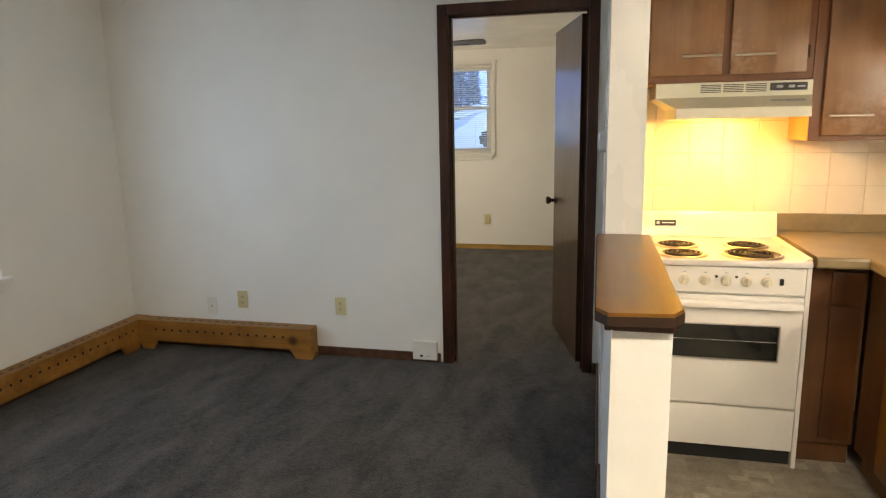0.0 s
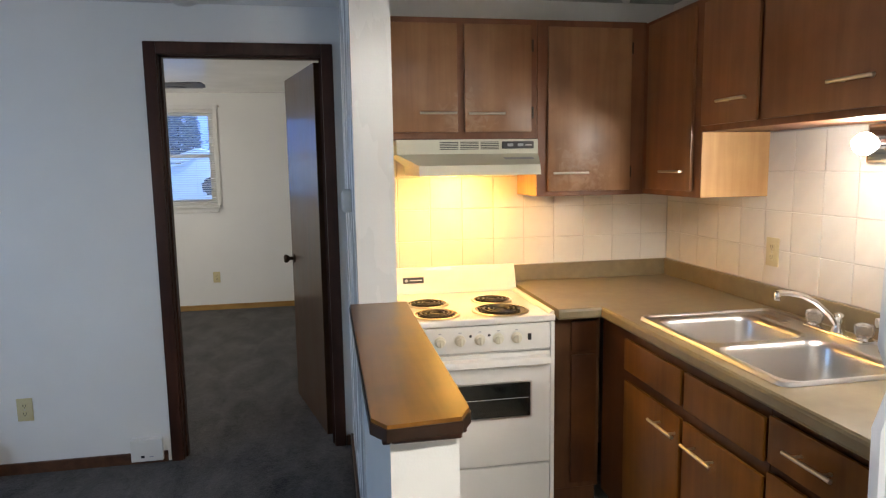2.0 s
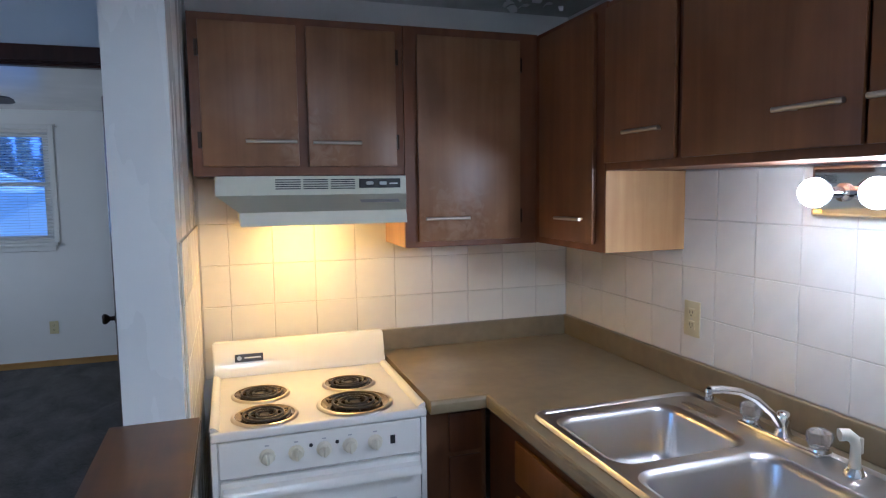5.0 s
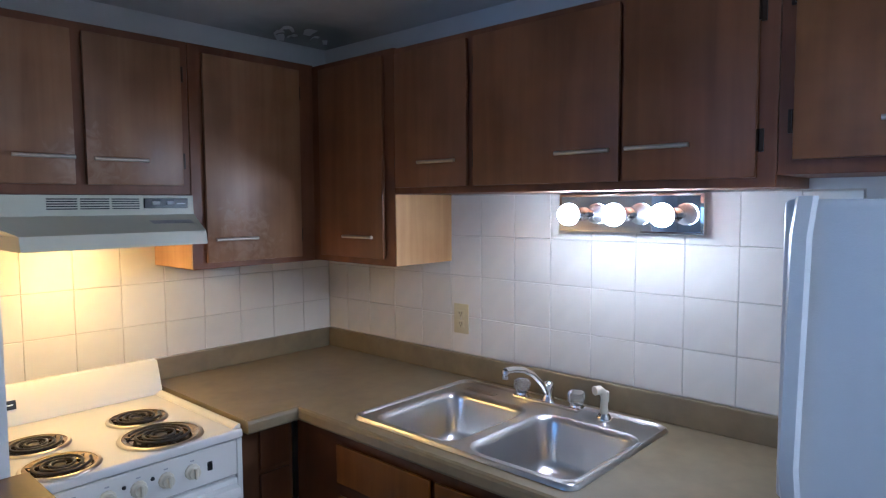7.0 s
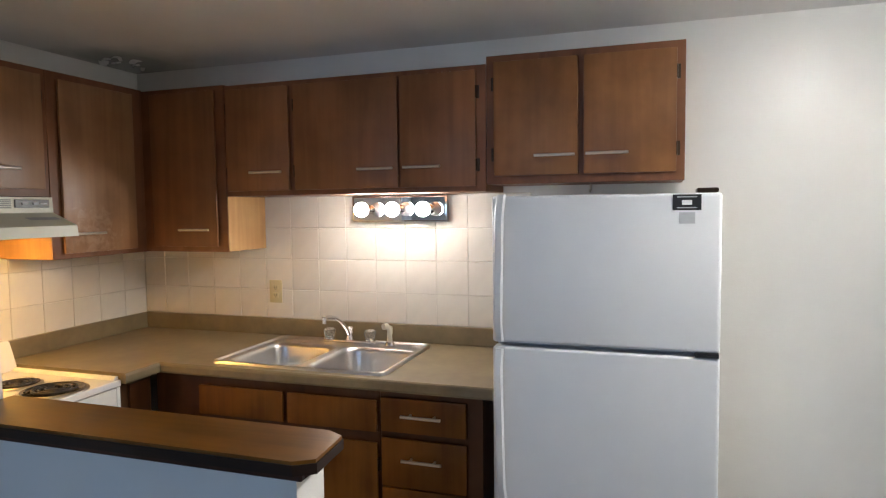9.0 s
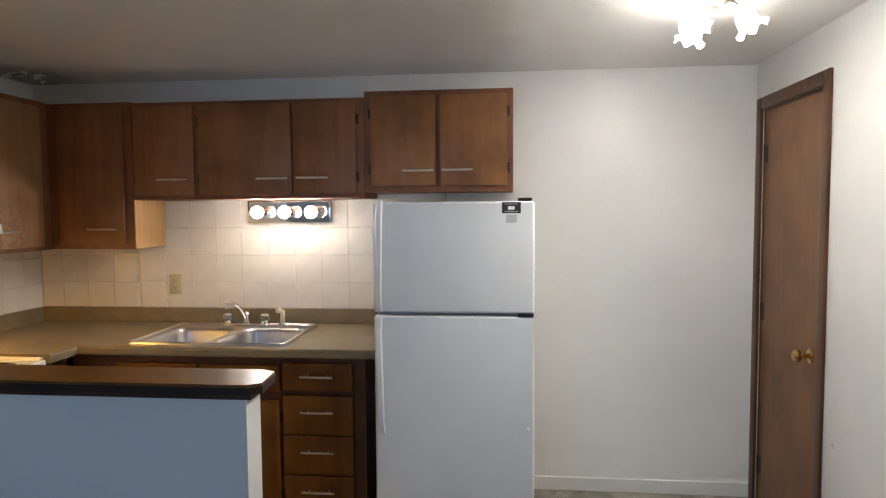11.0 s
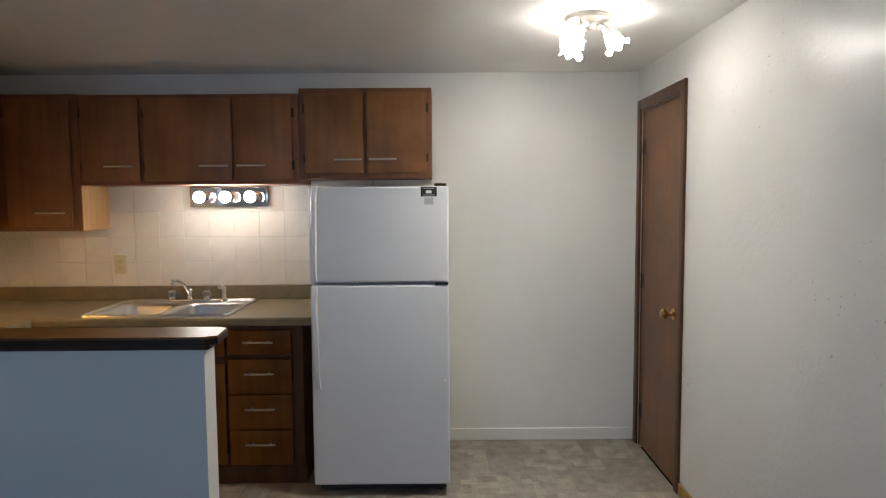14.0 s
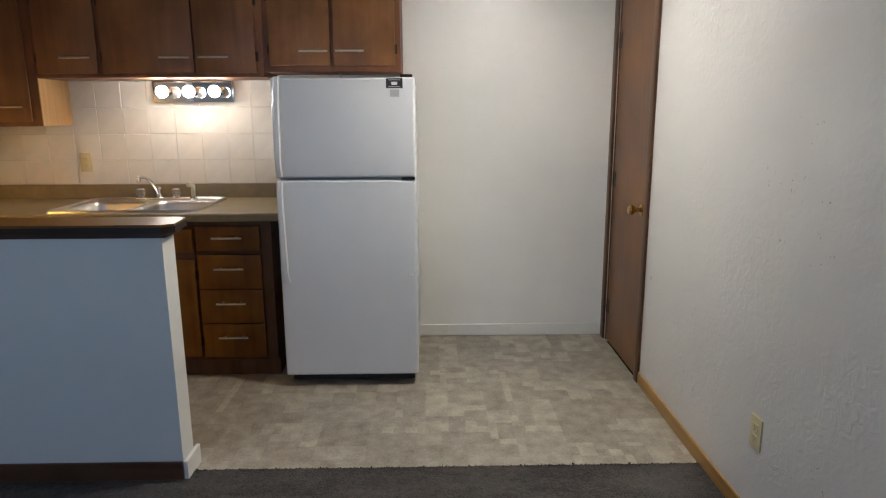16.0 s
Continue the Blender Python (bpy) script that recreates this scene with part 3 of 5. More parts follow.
solid("floor", box(0.155, XE, YS, YK, -0.02, 0.0), VINYL, "grey and beige stone-print sheet vinyl kitchen floor", "floor", kind="structure")
bm = bmesh.new()
cuboid(bm, XW, 0.155, YS, YN, -0.02, 0.009)
cuboid(bm, -0.800, 0.006, YN, YN + 0.12, -0.02, 0.009)
cuboid(bm, XW, 0.72, YN + 0.12, YB, -0.02, 0.009)
carpet = solid("floor_carpet", bm, CARPET, "worn dark grey cut-pile carpet", "carpet", kind="structure")
# loose pile along the carpet's cut edge
bm = bmesh.new()
rnd = random.Random(4)
for k in range(1500):
    y = YS + 0.01 + rnd.random() * (1.46 - YS)
    x = 0.150 + rnd.gauss(0, 0.004)
    r = 0.0035 + rnd.random() * 0.003
    p = [bm.verts.new((x + rnd.gauss(0, r), y + rnd.gauss(0, r), 0.001)) for _ in range(3)] + [bm.verts.new((x + rnd.gauss(0, r), y + rnd.gauss(0, r), 0.009 + rnd.random() * 0.006))]
    for a, b, c in ((0, 1, 3), (1, 2, 3), (2, 0, 3)):
        bm.faces.new((p[a], p[b], p[c]))
solid("carpet_edge", bm, CARPET, "frayed cut edge of the grey carpet", "carpet edge", kind="stuff")

# half wall with its wooden cap
half = thing("half_wall", (0.163, 1.9, 0), "low partition wall with a stained wooden cap", "half wall", kind="structure")
part("wall_body", prism(bmesh.new(), [(0.095, 1.489), (0.232, 1.500), (0.232, 2.505), (0.095, 2.505)], "z", 0.0, 0.99), WHITE, half)
def cap_outline(s):
    return [(0.056 + s, 2.505), (0.056 + s, 1.474 + s), (0.084 + s * 0.5, 1.432 + s), (0.228 - s * 0.5, 1.444 + s), (0.254 - s, 1.490 + s), (0.256 - s, 2.505)]


cap = part("cap", prism(bmesh.new(), cap_outline(0.003), "z", 1.026, 1.034), CAP_WOOD, half, "worn glossy brown wooden cap with clipped corners")
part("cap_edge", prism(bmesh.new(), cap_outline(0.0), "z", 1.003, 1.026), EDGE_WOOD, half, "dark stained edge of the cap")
bm = bmesh.new()
cuboid(bm, 0.078, 0.095, 1.466, 2.505, 0.982, 1.003, 0.003)
cuboid(bm, 0.232, 0.246, 1.490, 2.505, 0.982, 1.003, 0.003)
cuboid(bm, 0.095, 0.232, 1.466, 1.488, 0.982, 1.003, 0.003)
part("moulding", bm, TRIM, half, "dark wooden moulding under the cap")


def baseboard(name, label, side, u0, u1, h, material, t=0.012, z0=0.0):
    return solid(name, on(side, u0, u1, 0.0, t, z0, h, bevel=0.003), material, label, "baseboard", kind="structure")


solid("baseboard_half_wall", box(0.083, 0.095, 1.489, 2.5, 0.009, 0.085, bevel=0.002), BROWN_BASE, "dark brown wooden baseboard on the half wall", "baseboard", kind="structure")
solid("baseboard_half_wall_end", box(0.092, 0.234, 1.472, 1.489, 0.0, 0.085, bevel=0.004, seg=2), WHITE_TRIM, "white painted baseboard on the half wall's end", "baseboard", kind="structure")
solid("baseboard_pillar", box(0.076, 0.088, 2.505, YN - 0.012, 0.009, 0.075, bevel=0.002), BROWN_BASE, "dark brown wooden baseboard", "baseboard", kind="structure")
baseboard("baseboard_east", "white painted kitchen baseboard", "east", YS + 0.002, 1.20, 0.076, WHITE_TRIM, 0.014)
baseboard("baseboard_south", "honey-coloured oak baseboard", "south", XW, 0.965, 0.068, OAK, 0.012)
baseboard("baseboard_north", "dark brown wooden baseboard", "north", XW, -0.862, 0.066, BROWN_BASE, 0.012)
baseboard("baseboard_north_end", "dark brown wooden baseboard", "north", 0.052, 0.074, 0.066, BROWN_BASE, 0.012)
baseboard("baseboard_west", "dark brown wooden baseboard", "west", YS + 0.015, YN - 0.015, 0.066, BROWN_BASE, 0.012)
baseboard("baseboard_bedroom", "honey-coloured wooden bedroom baseboard", "bed", XW, 0.72, 0.066, OAK, 0.012)


# ---- doors ----
def casing(name, parent, side, u0, u1, top, w, t, material):
    """Three mitre-less casing boards with a rounded face."""
    for a, b, z0, z1 in ((u0, u0 + w, 0.0, top), (u1 - w, u1, 0.0, top), (u0 + w, u1 - w, top - w, top)):
        bm = on(side, a, b, 0.0, t, z0, z1, bevel=0.006, seg=2)
        part(name, bm, material, parent, smooth=35)


door_1 = thing("door_1", (-0.395, YN, 0), "open dark wooden bedroom doorway with a brown flush door", "door", kind="structure")
casing("casing", door_1, "north", -0.845, 0.050, 2.116, 0.058, 0.016, TRIM)
bm = bmesh.new()
for a, b, z0, z1 in ((-0.800, -0.783, 0.009, 2.056), (-0.011, 0.006, 0.009, 2.056), (-0.800, 0.006, 2.056, 2.072)):
    cuboid(bm, a, b, YN - 0.002, YN + 0.122, z0, z1)
for a, b, z0, z1 in ((-0.783, -0.773, 0.009, 2.056), (-0.021, -0.011, 0.009, 2.056), (-0.783, -0.011, 2.046, 2.056)):
    cuboid(bm, a, b, YN + 0.03, YN + 0.07, z0, z1)
part("jamb", bm, TRIM, door_1)


def turned(name, bm, material, parent, m, label="", smooth=None):
    bmesh.ops.transform(bm, matrix=m, verts=bm.verts)
    return part(name, bm, material, parent, label, smooth)


LEAF = pose(-0.016, YN + 0.128, 0, 0, 0, 104.5)
leaf = turned("door_leaf", box(0.0, 0.752, 0.0, 0.035, 0.022, 2.046, bevel=0.002), DOOR_DARK, door_1, LEAF, "flush brown veneer door leaf, standing open")
for side, y in ((1, 0.035), (-1, 0.0)):
    kb = bmesh.new()
    lathe(kb, [(0.030, 0), (0.030, 0.005), (0.012, 0.008), (0.011, 0.028), (0.017, 0.034), (0.026, 0.046), (0.027, 0.056), (0.020, 0.064), (0.0, 0.066)], Matrix.Translation((0.690, y, 0.935)) @ pose(0, 0, 0, -90 * side), 20)
    turned("door_knob", kb, BRONZE, leaf, LEAF, "dark bronze door knob", 40)
for z in (0.25, 1.05, 1.82):
    hb = bmesh.new()
    tube(hb, [(-0.002, -0.004, z - 0.045), (-0.002, -0.004, z + 0.045)], 0.006)
    cuboid(hb, 0, 0.028, -0.0015, 0, z - 0.044, z + 0.044)
    turned("hinge", hb, BRONZE, leaf, LEAF)

door_2 = thing("door_2", (1.375, YS, 0), "closed brown flush closet door in a wooden casing", "door", kind="structure")
casing("casing", door_2, "south", 0.966, 1.728, 2.110, 0.060, 0.016, TRIM_RED)
bm = bmesh.new()
for a, b, z0, z1 in ((1.026, 1.038, 0, 2.040), (1.656, 1.668, 0, 2.040), (1.026, 1.668, 2.040, 2.052)):
    cuboid(bm, a, b, YS - 0.118, YS - 0.002, z0, z1)
part("jamb", bm, TRIM_RED, door_2)
leaf2 = part("door_leaf", box(1.040, 1.654, YS - 0.042, YS - 0.006, 0.005, 2.038, bevel=0.002), DOOR_WOOD, door_2)
kb = lathe(bmesh.new(), [(0.032, 0), (0.032, 0.004), (0.022, 0.010), (0.012, 0.014), (0.011, 0.030), (0.018, 0.038), (0.027, 0.050), (0.028, 0.060), (0.020, 0.070), (0.0, 0.072)], Matrix.Translation((1.112, YS - 0.006, 0.915)) @ pose(0, 0, 0, -90), 24)
part("door_knob", kb, BRASS, leaf2, "polished brass door knob", 40)
for z in (0.225, 1.025, 1.825):
    hb = tube(bmesh.new(), [(1.657, YS - 0.004, z - 0.045), (1.657, YS - 0.004, z + 0.045)], 0.006)
    cuboid(hb, 1.622, 1.656, YS - 0.006, YS - 0.004, z - 0.044, z + 0.044)
    part("hinge", hb, BRONZE, leaf2, "worn bronze hinge", 40)


# ---- windows ----
def slat_blind(name, label, u0, u1, z0, z1, side, d, tilt, pitch=0.0235):
    """A closed-up mini blind: head rail, thin curved slats, bottom rail, ladder cords and wand."""
    um = (u0 + u1) / 2
    blind = thing(name, SIDES[side](um, d, z1), label, "blind")
    part("head_rail", on(side, u0, u1, d - 0.014, d + 0.014, z1 - 0.028, z1, bevel=0.002), WHITE_PLASTIC, blind)
    part("bottom_rail", on(side, u0, u1, d - 0.012, d + 0.012, z0, z0 + 0.012, bevel=0.002), WHITE_PLASTIC, blind)
    sb = bmesh.new()
    c, s = math.cos(radians(tilt)), math.sin(radians(tilt))
    prof = [(-0.0125, 0.0), (-0.005, 0.0016), (0.005, 0.0016), (0.0125, 0.0)]
    rows = []
    for u in (u0 + 0.003, u1 - 0.003):
        rows.append([sb.verts.new(Vector(SIDES[side](u, d, 0)) + Vector((0, 0, b * c + a * s)) + (Vector(SIDES[side](u, a * c - b * s, 0)) - Vector(SIDES[side](u, 0, 0)))) for a, b in prof])
    for k in range(3):
        sb.faces.new((rows[0][k], rows[0][k + 1], rows[1][k + 1], rows[1][k]))
    me = mesh_of("slat", sb, WHITE_PLASTIC)
    z = z0 + 0.03
    while z < z1 - 0.035:
        o = new("slat", me)
        o.parent = blind
        o.matrix_parent_inverse = Matrix.Translation(-blind.location)
        o.location = (0, 0, z)
        z += pitch
    for f in (0.15, 0.85):
        u = u0 + f * (u1 - u0)
        cb = tube(bmesh.new(), [SIDES[side](u, d + 0.014, z0 + 0.01), SIDES[side](u, d + 0.014, z1 - 0.02)], 0.0008, 4)
        part("cord", cb, WHITE_PLASTIC, blind)
    return blind


def window(name, label, side, u0, u1, z0, z1, wall_t):
    """A white double-hung window: frame, two sashes with panes, sill and apron."""
    um, zm = (u0 + u1) / 2, (z0 + z1) / 2 + 0.02
    win = thing(name, SIDES[side](um, 0, z0), label, "window", kind="structure")
    fb = bmesh.new()
    for a, b, c, d in ((u0, u0 + 0.03, z0, z1), (u1 - 0.03, u1, z0, z1), (u0 + 0.03, u1 - 0.03, z1 - 0.03, z1), (u0 + 0.03, u1 - 0.03, z0, z0 + 0.03)):
        on(side, a, b, -wall_t, -0.034, c, d, bm=fb)
    part("window_frame", fb, WHITE_TRIM, win)
    for a, b, dd in ((z0 + 0.03, zm + 0.02, -0.075), (zm - 0.02, z1 - 0.03, -0.105)):
        sb = bmesh.new()
        for p, q, r, s in ((u0 + 0.03, u0 + 0.065, a, b), (u1 - 0.065, u1 - 0.03, a, b), (u0 + 0.065, u1 - 0.065, a, a + 0.038), (u0 + 0.065, u1 - 0.065, b - 0.038, b)):
            on(side, p, q, dd, dd + 0.026, r, s, bm=sb)
        sash = part("sash", sb, WHITE_TRIM, win)
        pane = part("pane", on(side, u0 + 0.065, u1 - 0.065, dd + 0.011, dd + 0.014, a + 0.038, b - 0.038), PANE, sash)
        pane.visible_shadow = False
    part("window_sill", on(side, u0 - 0.03, u1 + 0.03, -0.002, 0.045, z0 - 0.022, z0 + 0.004, bevel=0.004, seg=2), WHITE_TRIM, win)
    part("apron", on(side, u0 - 0.01, u1 + 0.01, 0.0, 0.014, z0 - 0.075, z0 - 0.022, bevel=0.003), WHITE_TRIM, win)
    return win


window_bed = window("window_1", "white double-hung bedroom window on a snowy street", "bed", -2.40, -1.14, 1.13, 2.13, 0.14)
slat_blind("window_blind", "white mini blind with open slats in the bedroom window", -2.395, -1.143, 1.138, 2.128, "bed", -0.016, -20)
for a, b, z0, z1 in ((-1.139, -1.098, 1.134, 2.170), (-2.442, -2.401, 1.134, 2.170), (-2.401, -1.139, 2.131, 2.170)):
    part("casing_board", on("bed", a, b, 0.0, 0.012, z0, z1, bevel=0.002), WHITE_TRIM, window_bed)
cbr = tube(bmesh.new(), [SIDES["bed"](-1.075, 0.0, 2.150), SIDES["bed"](-1.075, 0.035, 2.150), SIDES["bed"](-1.075, 0.040, 2.170)], 0.006, 8)
solid("curtain_bracket", cbr, NICKEL, "small metal curtain rod bracket beside the bedroom window", "bracket", smooth=40)
window("window_2", "white living room window with a wooden sill", "west", W_IN[0], W_IN[1], W_IN[2], W_IN[3], 0.12)
# window_3 is out of view, added as the opening for the bedroom fill
window("window_3", "assumed white bedroom side window, out of view", "west", 5.05, 6.35, 1.08, 2.12, 0.12)

# ---- outside the bedroom window ----
solid("backdrop", box(-160, 160, 138, 138.5, -2, 90), DUSK, "plain deep blue dusk sky beyond the street", "sky", kind="structure")
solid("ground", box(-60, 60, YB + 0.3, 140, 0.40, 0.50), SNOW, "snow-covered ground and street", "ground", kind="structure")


def snow_bank(x0, x1, y0, y1, h, seed):
    """A ploughed ridge of snow with an uneven crest."""
    r = random.Random(seed)
    nx, ny = 44, 12
    bm, grid = bmesh.new(), []
    bump = [[r.random() for _ in range(ny + 1)] for _ in range(nx + 1)]
    for i in range(nx + 1):
        fx = i / nx
        crest = h * (0.72 + 0.2 * math.sin(fx * 17 + seed) + 0.12 * math.sin(fx * 41)) * min(1.0, 8 * fx, 8 * (1 - fx))
        grid.append([bm.verts.new((x0 + fx * (x1 - x0), y0 + j / ny * (y1 - y0), 0.48 + crest * math.sin(math.pi * j / ny) ** 0.8 + (0.09 * bump[i][j] if 0 < j < ny else 0.0))) for j in range(ny + 1)])
    for i in range(nx):
        for j in range(ny):
            bm.faces.new((grid[i][j], grid[i + 1][j], grid[i + 1][j + 1], grid[i][j + 1]))
    bm.faces.new([g[0] for g in grid] + [g[-1] for g in reversed(grid)])
    return solid("snow_bank", bm, SNOW, "ploughed bank of snow beside the street", "snow bank", kind="stuff")


snow_bank(-22, 5, 21, 41, 1.7, 3)
snow_bank(-30, 0, 52, 58, 1.9, 5)


def house(at, w, d, h, label):
    x, y = at
    z = 0.5
    ho = thing("house", (x, y, z), label, "house")
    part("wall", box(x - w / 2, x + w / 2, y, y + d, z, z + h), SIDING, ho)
    part("roof", prism(bmesh.new(), [(x - w / 2 - 0.4, z + h), (x, z + h + w * 0.2), (x + w / 2 + 0.4, z + h), (x + w / 2 + 0.4, z + h - 0.15), (x - w / 2 - 0.4, z + h - 0.15)], "y", y - 0.4, y + d + 0.4), SNOW, ho, "snow-covered gable roof")
    for u in (-0.28, 0.28):
        wd = part("window", box(x + u * w - 0.55, x + u * w + 0.55, y - 0.05, y, z + 1.1, z + 2.3), WHITE_TRIM, ho)
        part("pane", box(x + u * w - 0.47, x + u * w + 0.47, y - 0.06, y - 0.05, z + 1.18, z + 2.22), OVEN_GLASS, wd)
    part("door", box(x - 0.5, x + 0.5, y - 0.04, y, z, z + 2.1), WHITE_TRIM, ho)


house((-20.5, 112), 11.0, 7, 2.5, "grey house with a snowy gable roof across the street")
house((-34.0, 114), 11.0, 7, 2.5, "grey house with a snowy gable roof across the street")
car = thing("parked_car", (-1.1, 19.0, 0.5), "dark parked car with snow on its roof", "car")
prof = [(-2.1, 0.35), (-2.15, 0.75), (-1.3, 0.92), (-0.75, 1.38), (0.75, 1.42), (1.45, 0.98), (2.1, 0.88), (2.15, 0.4)]
cb = prism(bmesh.new(), [(-1.1 + a, 0.5 + b) for a, b in prof], "y", 18.15, 19.85)
bmesh.ops.bevel(cb, geom=list(cb.edges), offset=0.08, segments=2, affect="EDGES")
part("body", cb, CAR_PAINT, car, smooth=40)
part("snow", box(-1.8, -0.35, 18.25, 19.75, 1.88, 2.02, bevel=0.04, seg=2), SNOW, car, "snow lying on the roof")
for dx in (-1.3, 1.35):
    for dy in (18.12, 19.72):
        wb = lathe(bmesh.new(), [(0.0, 0), (0.2, 0), (0.31, 0.02), (0.33, 0.08), (0.31, 0.16), (0.0, 0.16)], pose(-1.1 + dx, dy + 0.16, 0.83, 90), 20)
        part("wheel", wb, BLACK, car)
    part("side_window", box(-1.1 + dx * 0.45 - 0.42, -1.1 + dx * 0.45 + 0.42, 18.135, 18.152, 1.47, 1.81, bevel=0.005), OVEN_GLASS, car)


def conifer(at, h, seed):
    """A snowy-street conifer: tapered trunk, drooping tiers of limbs with clumps of needles."""
    r = random.Random(seed)
    x, y = at
    z = 0.5
    tr = thing("tree", (x, y, z), "conifer with drooping snowy branches, dusk haze painted into its needles", "tree", "street trees")
    part("trunk", tube(bmesh.new(), [(x, y, z), (x + 0.05, y, z + h * 0.5), (x, y, z + h)], [0.16, 0.1, 0.02]), BARK, tr)
    cb = bmesh.new()
    for k in range(900):
        f = 0.12 + 0.88 * r.random()
        a, rad = r.random() * 6.283, (1 - f) * h * 0.20 * (0.3 + 0.7 * r.random()) + 0.05
        c = Vector((x + rad * math.cos(a), y + rad * math.sin(a), z + f * h - rad * 0.3))
        s = 0.22 + 0.3 * r.random()
        vs = [cb.verts.new(c + Vector((r.gauss(0, s), r.gauss(0, s), r.gauss(0, s * 0.5)))) for _ in range(4)]
        for q in ((0, 1, 2), (0, 2, 3), (0, 3, 1), (1, 3, 2)):
            cb.faces.new([vs[i] for i in q])
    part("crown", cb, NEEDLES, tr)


rt = random.Random(31)
for k in range(16):
    p, h = (-46.0 + 2.9 * k + rt.uniform(-0.8, 0.8), 124 + rt.uniform(-2.5, 6.0)), rt.uniform(12.0, 16.0)
    conifer(p, h, 20 + k)

# ---- kitchen: wall cabinets ----
def bar_pull(parent, side, u, d, z, length):
    """A round bar pull on two posts."""
    hb = bmesh.new()
    a, b = u - length / 2, u + length / 2
    tube(hb, [SIDES[side](a, d + 0.030, z), SIDES[side](b, d + 0.030, z)], 0.0058, 10)
    for p in (a + length * 0.2, b - length * 0.2):
        tube(hb, [SIDES[side](p, d, z), SIDES[side](p, d + 0.030, z)], 0.0045, 8)
    return part("handle", hb, NICKEL, parent, "satin nickel bar pull", 45)


def front(name, parent, side, u0, u1, d, z0, z1, material, handle=None, hinge=None, label=""):
    """An overlay door or drawer front with an undercut edge, its pull and its hinges."""
    u0, u1 = min(u0, u1), max(u0, u1)
    bm = bmesh.new()
    on(side, u0 + 0.006, u1 - 0.006, d, d + 0.006, z0 + 0.006, z1 - 0.006, bm=bm)
    on(side, u0, u1, d + 0.006, d + 0.018, z0, z1, bm=bm, bevel=0.003 if z0 > 1 else 0.007, seg=2)
    ob = part(name, bm, material, parent, label, smooth=35)
    if handle:
        bar_pull(ob, side, handle[0], d + 0.018, handle[1], handle[2])
    if hinge is not None:
        for z in (z0 + 0.085, z1 - 0.085):
            s = 1 if hinge > (u0 + u1) / 2 else -1
            hb = on(side, hinge + s * 0.001, hinge + s * 0.013, d, d + 0.006, z - 0.026, z + 0.026, bevel=0.001)
            tube(hb, [SIDES[side](hinge, d + 0.013, z - 0.024), SIDES[side](hinge, d + 0.013, z + 0.024)], 0.004, 8)
            part("hinge", hb, BRONZE, ob, "small bronze hinge")
    return ob


def cabinet(name, label, side, u0, u1, depth, z0, z1, material, group):
    cab = thing(name, SIDES[side]((u0 + u1) / 2, depth / 2, z0), label, "cabinet", group)
    part("body", on(side, u0, u1, 0.002, depth, z0, z1, bevel=0.0015), material, cab)
    return cab


UP = "wall cabinets"
DK = YK - 3.137
c1 = cabinet("wall_cabinet", "short two-door dark wooden wall cabinet above the range hood", "kitchen", 0.236, 0.938, DK, 1.618, 2.136, CABINET_FRAME, UP)
front("door", c1, "kitchen", 0.268, 0.572, DK, 1.648, 2.109, CABINET_GREASY_LIT, (0.482, 1.728, 0.162), 0.268)
front("door", c1, "kitchen", 0.604, 0.908, DK, 1.648, 2.109, CABINET_GREASY_LIT, (0.697, 1.726, 0.162), 0.908)
c2 = cabinet("wall_cabinet", "tall single-door dark wooden wall cabinet with greasy wear", "kitchen", 0.940, 1.462, DK, 1.356, 2.136, CABINET_FRAME, UP)
front("door", c2, "kitchen", 0.986, 1.384, DK, 1.378, 2.105, CABINET_WORN_LIT, (1.086, 1.461, 0.166), 1.384)
part("side_panel", box(0.936, 0.9395, 3.139, YK - 0.002, 1.358, 1.616), RAW_WOOD, c2, "unstained plywood side panel")
DE = XE - 1.457
c3 = cabinet("wall_cabinet", "tall single-door dark wooden corner wall cabinet", "east", 2.662, 3.436, DE, 1.358, 2.130, CABINET_FRAME, UP)
front("door", c3, "east", 2.708, 3.075, DE, 1.384, 2.108, CABINET, (2.818, 1.463, 0.166), 3.075)
part("side_panel", box(1.459, XE - 0.002, 2.6575, 2.6615, 1.360, 1.616), RAW_WOOD, c3, "pale unstained plywood side panel")
c4 = cabinet("wall_cabinet", "long three-door dark wooden wall cabinet above the sink", "east", 1.417, 2.660, DE, 1.618, 2.124, CABINET_FRAME, UP)
front("door", c4, "east", 2.317, 2.643, DE, 1.640, 2.102, CABINET, (2.422, 1.721, 0.163), 2.643)
front("door", c4, "east", 1.795, 2.289, DE, 1.640, 2.102, CABINET, (1.889, 1.721, 0.163), 2.289)
front("door", c4, "east", 1.457, 1.783, DE, 1.640, 2.102, CABINET, (1.680, 1.722, 0.163), 1.457)
c5 = cabinet("wall_cabinet", "two-door brown wooden wall cabinet above the fridge", "east", 0.667, 1.415, DE, 1.645, 2.153, CABINET_FRAME, UP)
front("door", c5, "east", 1.052, 1.382, DE, 1.677, 2.125, FRIDGE_CAB_WOOD, (1.138, 1.751, 0.155), 1.382)
front("door", c5, "east", 0.697, 1.030, DE, 1.677, 2.125, FRIDGE_CAB_WOOD, (0.942, 1.752, 0.155), 0.697)
hk = tube(bmesh.new(), [(1.62, 1.02, 1.644), (1.62, 1.02, 1.622), (1.605, 1.02, 1.612), (1.59, 1.02, 1.619)], 0.004, 8)
solid("cup_hook", hk, NICKEL, "small metal fitting under the fridge cabinet", "hook", smooth=40)

